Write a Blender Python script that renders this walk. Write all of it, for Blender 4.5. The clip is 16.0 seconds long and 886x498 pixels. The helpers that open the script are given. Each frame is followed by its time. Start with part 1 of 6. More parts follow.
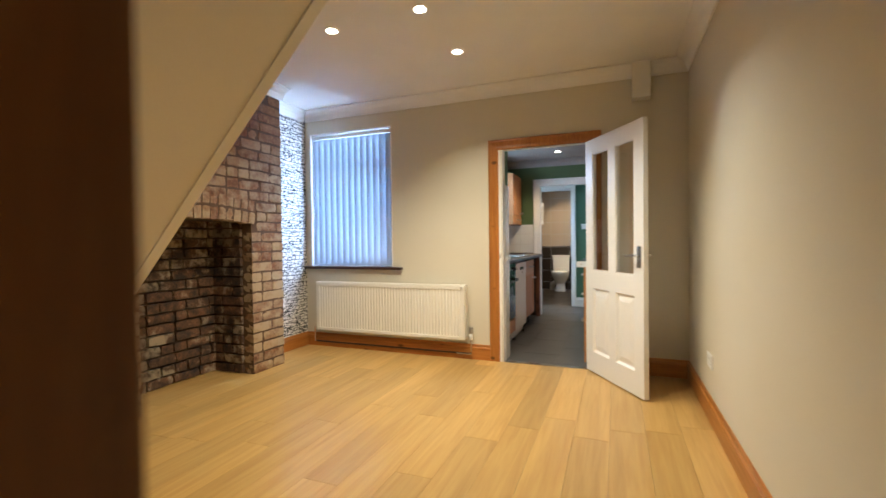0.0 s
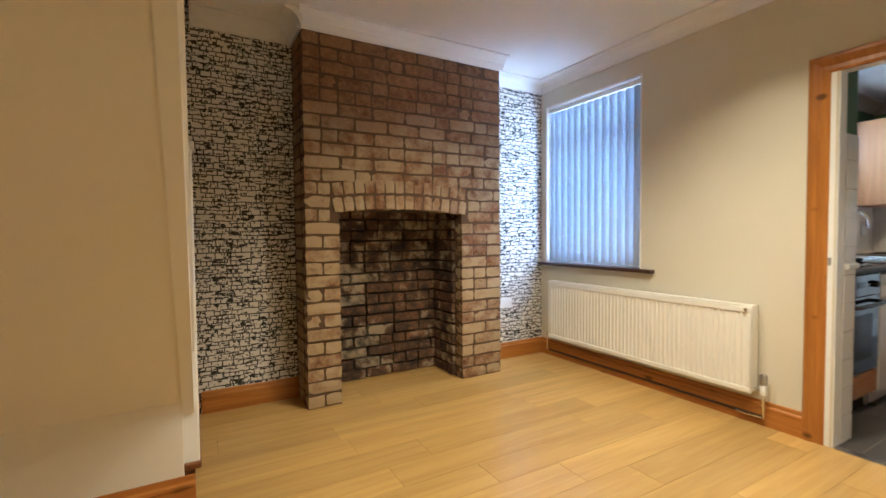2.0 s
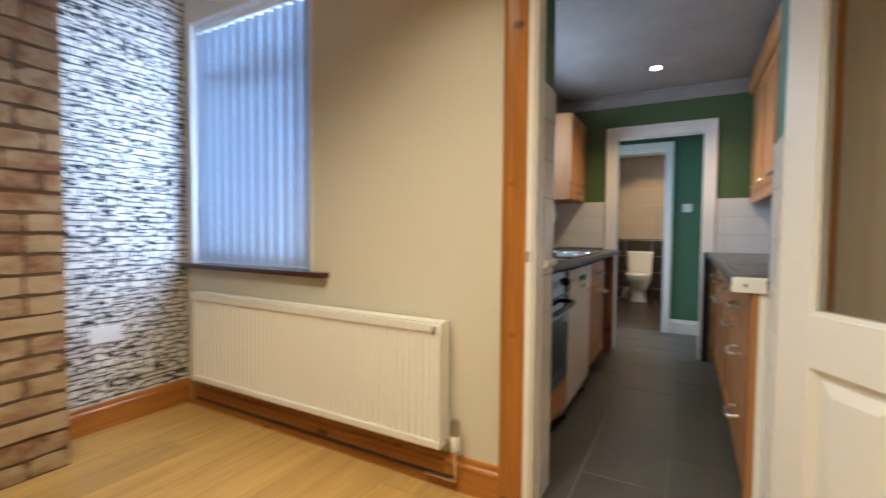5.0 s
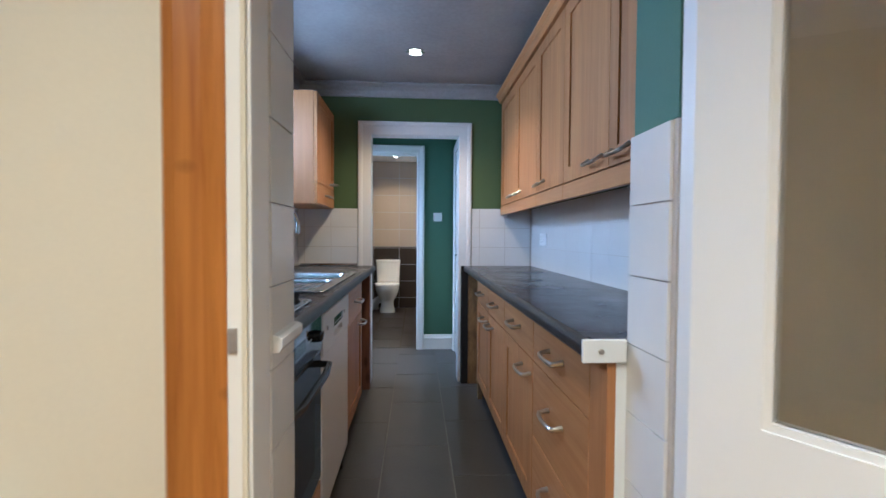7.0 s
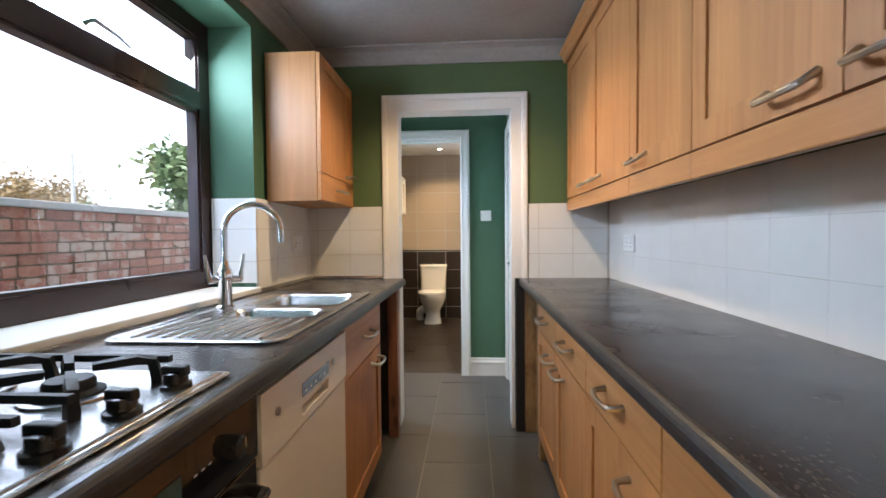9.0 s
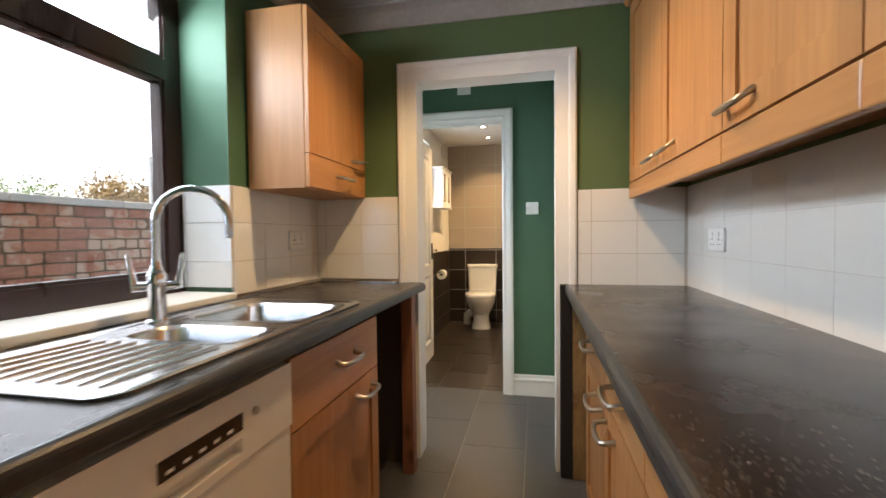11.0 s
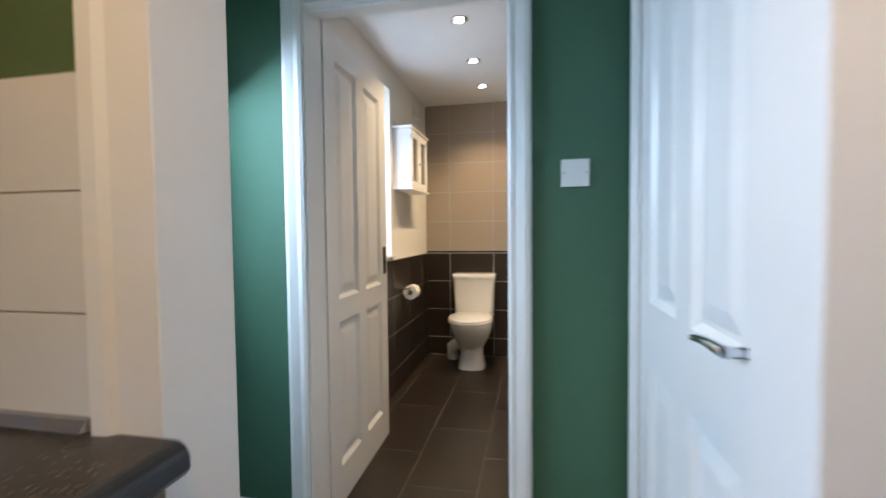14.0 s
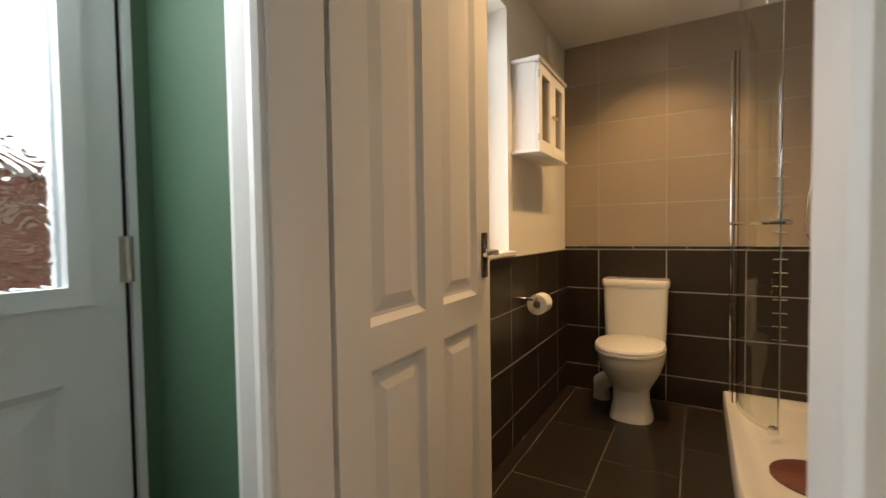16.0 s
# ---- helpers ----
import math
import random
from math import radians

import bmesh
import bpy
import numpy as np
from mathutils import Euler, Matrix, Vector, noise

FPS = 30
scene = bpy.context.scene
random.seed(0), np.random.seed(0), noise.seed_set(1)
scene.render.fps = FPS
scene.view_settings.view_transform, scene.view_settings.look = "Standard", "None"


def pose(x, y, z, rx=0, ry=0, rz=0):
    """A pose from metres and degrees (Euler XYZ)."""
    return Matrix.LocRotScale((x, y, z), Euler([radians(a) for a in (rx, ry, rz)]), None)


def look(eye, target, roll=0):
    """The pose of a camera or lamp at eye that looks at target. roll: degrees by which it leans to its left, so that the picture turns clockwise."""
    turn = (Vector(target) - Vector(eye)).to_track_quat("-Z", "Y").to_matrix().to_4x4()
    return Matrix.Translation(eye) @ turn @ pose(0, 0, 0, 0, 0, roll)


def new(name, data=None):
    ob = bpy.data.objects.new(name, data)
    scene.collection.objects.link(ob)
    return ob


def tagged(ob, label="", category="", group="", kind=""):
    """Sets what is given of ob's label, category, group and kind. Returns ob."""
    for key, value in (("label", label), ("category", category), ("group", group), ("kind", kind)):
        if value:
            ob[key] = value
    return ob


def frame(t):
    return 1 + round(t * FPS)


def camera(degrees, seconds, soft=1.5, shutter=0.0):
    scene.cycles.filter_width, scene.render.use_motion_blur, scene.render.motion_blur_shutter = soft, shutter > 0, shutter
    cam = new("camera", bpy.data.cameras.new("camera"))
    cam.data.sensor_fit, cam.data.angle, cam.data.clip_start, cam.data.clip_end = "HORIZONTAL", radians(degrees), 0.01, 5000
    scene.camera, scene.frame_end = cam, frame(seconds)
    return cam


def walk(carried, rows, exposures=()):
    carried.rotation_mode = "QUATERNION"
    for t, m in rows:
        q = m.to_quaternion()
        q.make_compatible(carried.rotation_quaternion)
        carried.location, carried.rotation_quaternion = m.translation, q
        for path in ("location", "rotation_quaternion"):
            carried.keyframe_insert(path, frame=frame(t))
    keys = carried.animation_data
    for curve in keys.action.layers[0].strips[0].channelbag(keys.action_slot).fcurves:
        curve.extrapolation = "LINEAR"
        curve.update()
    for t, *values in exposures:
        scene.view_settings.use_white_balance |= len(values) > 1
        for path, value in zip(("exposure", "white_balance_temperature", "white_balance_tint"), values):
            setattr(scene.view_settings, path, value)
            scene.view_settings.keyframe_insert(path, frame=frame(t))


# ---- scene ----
cam = camera(90.5, 16.0, shutter=0.5)
PATH = [
    (0, (0.106, 0.339, 1.109), (-0.626, 2.2, 1.075), -0.7),
    (0.5, (0.135, 0.629, 1.095), (-0.794, 2.4, 1.059), -0.7),
    (1, (0.11, 0.922, 1.091), (-1.083, 2.526, 1.04), -0.6),
    (1.5, (0.084, 1.158, 1.1), (-1.436, 2.457, 1.056), -0.4),
    (2, (0.104, 1.408, 1.131), (-1.633, 2.396, 1.061), -0.5),
    (2.5, (0.125, 1.667, 1.127), (-1.661, 2.565, 1.066), -0.6),
    (3, (0.098, 1.921, 1.099), (-1.698, 2.798, 1.038), -0.6),
    (3.5, (0.045, 2.209, 1.113), (-1.752, 3.082, 1.048), -0.8),
    (4, (-0.068, 2.365, 1.062), (-1.851, 3.268, 0.994), -0.5),
    (4.5, (-0.248, 2.527, 1.059), (-1.717, 3.881, 0.98), -0.1),
    (5, (-0.36, 2.69, 1.06), (-1.333, 4.435, 0.982), 0.5),
    (7.5, (-0.599, 3.782, 1.148), (-0.43, 5.774, 1.091), -0.1),
    (8, (-0.559, 3.994, 1.152), (-0.383, 5.985, 1.094), -0.3),
    (8.5, (-0.537, 4.177, 1.165), (-0.49, 6.175, 1.107), -0.4),
    (10.8, (-0.354, 4.726, 1.145), (-0.788, 6.677, 1.087), -0.6),
    (11, (-0.353, 4.804, 1.147), (-0.767, 6.76, 1.085), -0.6),
    (12, (-0.409, 5.352, 1.162), (-0.713, 7.328, 1.092), -0.7),
    (12.5, (-0.414, 5.683, 1.166), (-0.679, 7.664, 1.091), -0.7),
    (13, (-0.411, 5.949, 1.159), (-0.67, 7.93, 1.079), -0.8),
    (13.5, (-0.451, 6.249, 1.165), (-0.716, 8.23, 1.085), -0.5),
    (14, (-0.507, 6.518, 1.151), (-0.909, 8.475, 1.072), -0.6),
    (14.5, (-0.567, 6.851, 1.138), (-1.318, 8.703, 1.056), -0.8),
    (15, (-0.604, 7.074, 1.109), (-1.564, 8.827, 1.027), -0.8),
    (15.5, (-0.632, 7.3, 1.087), (-1.623, 9.036, 1.012), -0.9),
    (16, (-0.692, 7.48, 1.072), (-1.696, 9.208, 1.001), -0.8),
]
walk(cam, [(t, look(eye, target, roll)) for t, eye, target, roll in PATH],
     [(0, 0.6, 5300, 9), (4.0, 0.57, 5300, 9), (5.0, 0.3, 5500, 10), (7.5, 0.6, 4500, 11), (8.0, 0.75, 5000, 12), (8.5, 0.8, 5500, 12), (11.0, 0.72, 6700, 12), (12.5, 0.95, 6400, 12), (13.5, 0.78, 6000, 12), (14.0, 0.5, 5500, 11), (15.0, 0.08, 6300, 13), (16.0, -0.1, 7700, 17)])

# ---- world, sun and large lights ----
W = bpy.data.worlds.new("overcast_sky")
scene.world = W
W.use_nodes = True
wn, wl = W.node_tree.nodes, W.node_tree.links
sky = wn.new("ShaderNodeTexSky")
sky.sky_type, sky.sun_disc = "NISHITA", False
sky.sun_elevation, sky.sun_rotation, sky.dust_density = math.radians(66), math.radians(207), 4.0
hsv = wn.new("ShaderNodeHueSaturation")
hsv.inputs["Saturation"].default_value, hsv.inputs["Value"].default_value = 0.35, 3.5
wl.new(sky.outputs[0], hsv.inputs["Color"])
wl.new(hsv.outputs[0], wn["Background"].inputs[0])
wn["Background"].inputs[1].default_value = 0.15

sun = new("sun", bpy.data.lights.new("sun", "SUN"))
sun.data.energy, sun.data.angle, sun.data.color = 1.5, math.radians(20), (1.0, 0.96, 0.9)
sun.matrix_world = look((-6, -7, 30), (0, 5, 0))

WARM = (1.0, 0.80, 0.50)


def downlight_lamp(x, y, z, watts, colour=WARM, cone=125):
    l = new("downlight_lamp", bpy.data.lights.new("downlight_lamp", "SPOT"))
    l.data.energy, l.data.color, l.data.shadow_soft_size = watts, colour, 0.03
    l.data.spot_size, l.data.spot_blend = math.radians(cone), 0.7
    l.location = (x, y, z)
    return l


def window_lamp(x, y, z, w, h, target, watts, colour=(0.72, 0.84, 1.0)):
    l = new("window_daylight", bpy.data.lights.new("window_daylight", "AREA"))
    l.data.shape, l.data.size, l.data.size_y = "RECTANGLE", w, h
    l.data.energy, l.data.color = watts, colour
    l.matrix_world = look((x, y, z), target)
    return l


DINING_LIGHTS = [(-1.64, 2.81), (-0.99, 2.79), (-0.98, 3.44), (-0.30, 2.80)]
for x, y in DINING_LIGHTS:
    downlight_lamp(x, y, 2.50, 62)
downlight_lamp(-0.6, 6.32, 2.262, 40, (1.0, 0.68, 0.34), 132)
for y in (8.93, 9.52, 10.05):
    downlight_lamp(-0.90, y, 2.29, 34, (1.0, 0.68, 0.34), 120)
# Added lounge lamp, out of view, to brighten the near door frame.
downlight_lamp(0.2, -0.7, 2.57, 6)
window_lamp(-2.485, 4.455, 1.57, 0.95, 1.38, (-2.485, 3.0, 1.5), 54, (0.64, 0.78, 1.0))
window_lamp(-1.79, 5.65, 1.945, 1.12, 0.23, (-0.3, 5.5, 0.6), 16, (0.74, 0.87, 1.0))
window_lamp(-1.72, 7.53, 1.595, 0.60, 0.58, (-0.6, 7.5, 0.0), 11, (0.72, 0.87, 1.0))
window_lamp(-1.68, 9.17, 1.55, 0.5, 1.05, (0.0, 9.17, 1.3), 5, (0.78, 0.89, 1.0))

# ---- materials ----


def nodes_of(name):
    m = bpy.data.materials.new(name)
    m.use_nodes = True
    n, l = m.node_tree.nodes, m.node_tree.links
    return m, n, l, n["Principled BSDF"]


def node(n, kind, **values):
    k = n.new(kind)
    for key, v in values.items():
        k.inputs[key.replace("_", " ")].default_value = v
    return k


def place(n, l, scale=(1, 1, 1)):
    g = n.new("ShaderNodeNewGeometry")
    m = n.new("ShaderNodeMapping")
    m.inputs["Scale"].default_value = scale
    l.new(g.outputs["Position"], m.inputs[0])
    return m.outputs[0]


def ramp(n, l, source, stops):
    r = n.new("ShaderNodeValToRGB")
    e = r.color_ramp.elements
    while len(e) < len(stops):
        e.new(0.5)
    for el, (p, c) in zip(e, stops):
        el.position = p
        el.color = (*c, 1) if isinstance(c, tuple) else (c, c, c, 1)
    l.new(source, r.inputs[0])
    return r.outputs[0]


def mixc(n, l, fac, a, b, how="MIX"):
    m = n.new("ShaderNodeMix")
    m.data_type, m.blend_type = "RGBA", how
    for v, s in ((fac, m.inputs[0]), (a, m.inputs[6]), (b, m.inputs[7])):
        if isinstance(v, (int, float)):
            s.default_value = v
        elif isinstance(v, tuple):
            s.default_value = (*v, 1)
        else:
            l.new(v, s)
    return m.outputs[2]


def noise_tex(n, l, vec, scale, detail=4.0, rough=0.55, distort=0.0):
    k = node(n, "ShaderNodeTexNoise", Scale=scale, Detail=detail, Roughness=rough, Distortion=distort)
    l.new(vec, k.inputs["Vector"])
    return k.outputs[0]


def bump(n, l, b, height, strength, distance=0.003):
    k = node(n, "ShaderNodeBump", Strength=strength, Distance=distance)
    l.new(height, k.inputs["Height"])
    l.new(k.outputs[0], b.inputs["Normal"])


def dim(c, f):
    return tuple(v * f for v in c)


def plain(name, col, rough=0.5, metal=0.0, var=0.12, big=2.5, fine=90.0, relief=0.12, rand=0.0, coat=0.0, distance=0.002, stretch=(1, 1, 1)):
    m, n, l, b = nodes_of(name)
    v = place(n, l, stretch)
    a = noise_tex(n, l, v, big, 5)
    f = noise_tex(n, l, v, fine, 3)
    c = mixc(n, l, a, dim(col, 1 - var), tuple(min(1, x) for x in dim(col, 1 + var)))
    k = ramp(n, l, f, [(0.3, 1 - var * 0.5), (0.7, 1.0)])
    c = mixc(n, l, 1.0, c, k, "MULTIPLY")
    if rand:
        o = n.new("ShaderNodeObjectInfo")
        c = mixc(n, l, 1.0, c, ramp(n, l, o.outputs["Random"], [(0, 1 - rand), (1, 1.0)]), "MULTIPLY")
    l.new(c, b.inputs["Base Color"])
    b.inputs["Metallic"].default_value = metal
    r = ramp(n, l, a, [(0.2, max(0.02, rough - 0.03)), (0.8, min(1, rough + 0.04))])
    l.new(r, b.inputs["Roughness"])
    b.inputs["Coat Weight"].default_value = coat
    if relief:
        bump(n, l, b, f, relief, distance)
    return m


def wood(name, dark, light, grain=(60, 3, 60), rough=0.4, rand=0.0, knots=0.0, knot_scale=(7, 7, 3)):
    m, n, l, b = nodes_of(name)
    o = n.new("ShaderNodeObjectInfo")
    g = n.new("ShaderNodeNewGeometry")
    shift = n.new("ShaderNodeVectorMath")
    shift.operation = "MULTIPLY_ADD"
    comb = n.new("ShaderNodeCombineXYZ")
    for i in range(3):
        l.new(o.outputs["Random"], comb.inputs[i])
    l.new(comb.outputs[0], shift.inputs[0])
    shift.inputs[1].default_value = (17, 23, 31)
    l.new(g.outputs["Position"], shift.inputs[2])
    mp = n.new("ShaderNodeMapping")
    mp.inputs["Scale"].default_value = grain
    l.new(shift.outputs[0], mp.inputs[0])
    f = noise_tex(n, l, mp.outputs[0], 1.0, 6, 0.6, 0.6)
    mp2 = n.new("ShaderNodeMapping")
    mp2.inputs["Scale"].default_value = dim(grain, 0.13)
    l.new(shift.outputs[0], mp2.inputs[0])
    broad = noise_tex(n, l, mp2.outputs[0], 1.0, 3, 0.5, 1.2)
    c = mixc(n, l, ramp(n, l, f, [(0.25, 0.0), (0.75, 1.0)]), dark, light)
    c = mixc(n, l, 1.0, c, ramp(n, l, broad, [(0.3, 0.78), (0.7, 1.0)]), "MULTIPLY")
    if knots:
        mk = n.new("ShaderNodeMapping")
        mk.inputs["Scale"].default_value = knot_scale
        l.new(shift.outputs[0], mk.inputs[0])
        vo = node(n, "ShaderNodeTexVoronoi", Scale=1.0)
        l.new(mk.outputs[0], vo.inputs["Vector"])
        c = mixc(n, l, ramp(n, l, vo.outputs["Distance"], [(0.07, knots), (0.15, 0.0)]), c, dim(dark, 0.25))
    if rand:
        c = mixc(n, l, 1.0, c, ramp(n, l, o.outputs["Random"], [(0, 1 - rand), (1, 1.0)]), "MULTIPLY")
    l.new(c, b.inputs["Base Color"])
    l.new(ramp(n, l, f, [(0, rough + 0.07), (1, rough - 0.05)]), b.inputs["Roughness"])
    bump(n, l, b, f, 0.12, 0.001)
    return m


def brick_material(name, low, high, pale, soot=0.0, pale_amount=0.5, lit_wash_top=0.0):
    """Old hand-made brick with traces of limewash and soot."""
    m, n, l, b = nodes_of(name)
    o = n.new("ShaderNodeObjectInfo")
    v = place(n, l)
    grit = noise_tex(n, l, v, 55, 6, 0.65)
    patch = noise_tex(n, l, v, 9, 5, 0.65)
    wide = noise_tex(n, l, v, 1.7, 3)
    mid = tuple((x + y) / 2 for x, y in zip(low, high))
    c = ramp(n, l, o.outputs["Random"], [(0.0, low), (0.25, mid), (0.4, dim(low, 0.8)), (0.55, high), (0.75, dim(low, 1.25)), (0.9, high), (1.0, mid)])
    rub = noise_tex(n, l, v, 24, 5, 0.7, 0.6)
    c = mixc(n, l, ramp(n, l, rub, [(0.42, 0.0), (0.66, 0.75)]), c, dim(high, 1.15))
    c = mixc(n, l, 1.0, c, ramp(n, l, grit, [(0.25, 0.6), (0.7, 1.15)]), "MULTIPLY")
    add = n.new("ShaderNodeMath")
    add.operation = "MULTIPLY_ADD"
    l.new(wide, add.inputs[0])
    add.inputs[1].default_value = 0.55
    l.new(patch, add.inputs[2])
    sub = n.new("ShaderNodeMath")
    sub.operation = "MULTIPLY_ADD"
    l.new(o.outputs["Random"], sub.inputs[0])
    sub.inputs[1].default_value = 0.22
    l.new(add.outputs[0], sub.inputs[2])
    wash = ramp(n, l, sub.outputs[0], [(0.98 - pale_amount * 0.42, 0.0), (min(1.0, 1.24 - pale_amount * 0.42), 0.85)])
    if lit_wash_top:
        # limewash thins above a ragged line, which also paints in the spotlights' falloff
        sep = n.new("ShaderNodeSeparateXYZ")
        l.new(v, sep.inputs[0])
        rag = n.new("ShaderNodeMath")
        rag.operation = "MULTIPLY_ADD"
        l.new(wide, rag.inputs[0])
        rag.inputs[1].default_value = 0.5
        l.new(sep.outputs[2], rag.inputs[2])
        keep = n.new("ShaderNodeMapRange")
        l.new(rag.outputs[0], keep.inputs["Value"])
        for key, value in (("From Min", lit_wash_top), ("From Max", lit_wash_top + 0.3), ("To Min", 1.0), ("To Max", 0.12)):
            keep.inputs[key].default_value = value
        wash = mixc(n, l, 1.0, wash, keep.outputs[0], "MULTIPLY")
    c = mixc(n, l, wash, c, pale)
    if soot:
        c = mixc(n, l, ramp(n, l, patch, [(0.36, soot), (0.60, soot * 0.2)]), c, (0.018, 0.015, 0.013))
    l.new(c, b.inputs["Base Color"])
    b.inputs["Roughness"].default_value = 0.85
    h = mixc(n, l, 0.5, grit, patch)
    bump(n, l, b, h, 0.7, 0.006)
    return m


def wallpaper_material():
    """Cream paper printed with crowded little ink houses."""
    m, n, l, b = nodes_of("townscape_wallpaper")
    g = n.new("ShaderNodeNewGeometry")
    sep = n.new("ShaderNodeSeparateXYZ")
    l.new(g.outputs["Position"], sep.inputs[0])
    sumxy = n.new("ShaderNodeMath")
    l.new(sep.outputs[0], sumxy.inputs[0])
    l.new(sep.outputs[1], sumxy.inputs[1])
    comb = n.new("ShaderNodeCombineXYZ")
    l.new(sumxy.outputs[0], comb.inputs[0])
    l.new(sep.outputs[2], comb.inputs[1])
    wob = node(n, "ShaderNodeTexNoise", Scale=9.0, Detail=2.0)
    l.new(comb.outputs[0], wob.inputs["Vector"])
    sh = n.new("ShaderNodeVectorMath")
    sh.operation = "MULTIPLY_ADD"
    l.new(wob.outputs["Color"], sh.inputs[0])
    sh.inputs[1].default_value = (0.014, 0.010, 0)
    l.new(comb.outputs[0], sh.inputs[2])

    def bricks(width, height, mortar, offset):
        k = node(n, "ShaderNodeTexBrick", Scale=1.0)
        k.inputs["Brick Width"].default_value, k.inputs["Row Height"].default_value = width, height
        k.inputs["Mortar Size"].default_value = mortar
        k.inputs["Mortar Smooth"].default_value = 0.0
        k.offset, k.squash, k.squash_frequency = offset, 1.7, 3
        k.inputs["Color1"].default_value, k.inputs["Color2"].default_value = (0, 0, 0, 1), (1, 1, 1, 1)
        k.inputs["Mortar"].default_value = (0, 0, 0, 1)
        l.new(sh.outputs[0], k.inputs["Vector"])
        return k
    def maths(how, a, b2):
        k = n.new("ShaderNodeMath")
        k.operation = how
        for v, i in ((a, 0), (b2, 1)):
            if isinstance(v, (int, float)):
                k.inputs[i].default_value = v
            else:
                l.new(v, k.inputs[i])
        return k.outputs[0]

    def chosen(k, share):
        """The pieces of one pattern that are inked solid."""
        return maths("MULTIPLY", maths("LESS_THAN", k.outputs["Color"], share), maths("SUBTRACT", 1.0, k.outputs["Fac"]))
    busy = noise_tex(n, l, comb.outputs[0], 11, 3)
    breaks = noise_tex(n, l, comb.outputs[0], 34, 2)
    houses = bricks(0.062, 0.041, 0.0034, 0.37)
    sheds = bricks(0.034, 0.027, 0.0030, 0.63)
    eaves = bricks(0.045, 0.0135, 0.0028, 0.29)
    panes = bricks(0.0165, 0.0205, 0.0048, 0.5)
    half = ramp(n, l, busy, [(0.48, 0.0), (0.50, 1.0)])
    e = maths("MULTIPLY", houses.outputs["Fac"], half)
    for s in (maths("MULTIPLY", sheds.outputs["Fac"], maths("SUBTRACT", 1.0, half)),
              maths("MULTIPLY", chosen(panes, 0.36), maths("GREATER_THAN", houses.outputs["Color"], 0.35)),
              maths("MULTIPLY", chosen(eaves, 0.24), ramp(n, l, breaks, [(0.44, 0.0), (0.47, 1.0)])),
              maths("MULTIPLY", chosen(sheds, 0.10), ramp(n, l, breaks, [(0.50, 1.0), (0.53, 0.0)]))):
        e = maths("MAXIMUM", e, s)
    paper = mixc(n, l, busy, (0.66, 0.63, 0.57), (0.80, 0.77, 0.71))
    l.new(mixc(n, l, e, paper, (0.025, 0.024, 0.024)), b.inputs["Base Color"])
    b.inputs["Roughness"].default_value = 0.75
    return m


def glass_material(name, tint=(1, 1, 1), rough=0.0, wavy=0.0):
    m, n, l, b = nodes_of(name)
    b.inputs["Base Color"].default_value = (*tint, 1)
    b.inputs["Roughness"].default_value = rough
    b.inputs["Transmission Weight"].default_value = 1.0
    b.inputs["IOR"].default_value = 1.45
    if wavy:
        v = place(n, l)
        bump(n, l, b, noise_tex(n, l, v, 17, 2, 0.5, 1.0), 0.8, wavy)
    return m


def glow(name, col, strength):
    m, n, l, b = nodes_of(name)
    b.inputs["Base Color"].default_value = (0.8, 0.8, 0.8, 1)
    b.inputs["Emission Color"].default_value = (*col, 1)
    b.inputs["Emission Strength"].default_value = strength
    return m


def blind_material():
    m, n, l, b = nodes_of("blind_fabric")
    v = place(n, l, (260, 260, 260))
    weave = noise_tex(n, l, v, 1.0, 2)
    c = mixc(n, l, weave, (0.42, 0.48, 0.55), (0.52, 0.58, 0.65))
    l.new(c, b.inputs["Base Color"])
    b.inputs["Roughness"].default_value = 0.9
    t = n.new("ShaderNodeBsdfTranslucent")
    l.new(c, t.inputs[0])
    mix = n.new("ShaderNodeMixShader")
    mix.inputs[0].default_value = 0.34
    l.new(b.outputs[0], mix.inputs[1])
    l.new(t.outputs[0], mix.inputs[2])
    l.new(mix.outputs[0], n["Material Output"].inputs[0])
    return m


def worktop_material():
    m, n, l, b = nodes_of("speckled_worktop")
    v = place(n, l)
    vo = node(n, "ShaderNodeTexVoronoi", Scale=280.0)
    l.new(v, vo.inputs["Vector"])
    sp = ramp(n, l, vo.outputs["Color"], [(0.40, (0.012, 0.010, 0.010)), (0.72, (0.040, 0.031, 0.026)), (0.95, (0.095, 0.073, 0.056))])
    l.new(sp, b.inputs["Base Color"])
    wear = noise_tex(n, l, v, 6, 4)
    l.new(ramp(n, l, wear, [(0.3, 0.20), (0.7, 0.30)]), b.inputs["Roughness"])
    bump(n, l, b, noise_tex(n, l, v, 150, 2), 0.05, 0.001)
    return m


WALL_CREAM = plain("warm_cream_emulsion", (0.645, 0.597, 0.475), 0.75, var=0.05, big=1.2, fine=140, relief=0.12)
WALL_WHITE = plain("white_emulsion", (0.80, 0.77, 0.70), 0.7, var=0.04, big=1.5, fine=150, relief=0.1)
CEIL_WHITE = plain("ceiling_white", (0.80, 0.79, 0.77), 0.85, var=0.05, big=3.0, fine=60, relief=0.25)
# Patchy ceiling white, greyed so the room's dim light sits in the colour.
CEIL_DIMMED = plain("dimmed_kitchen_ceiling_paint", (0.36, 0.35, 0.34), 0.9, var=0.22, big=3.0, fine=45, relief=0.4)
WALL_GREEN = plain("green_emulsion", (0.066, 0.150, 0.088), 0.65, var=0.10, big=1.5, fine=130, relief=0.15)
# Same green paint, shifted to olive to hold the warm lamplight on two walls.
WALL_GREEN_LAMPLIT = plain("lamplit_green_emulsion", (0.082, 0.135, 0.052), 0.65, var=0.10, big=1.5, fine=130, relief=0.15)
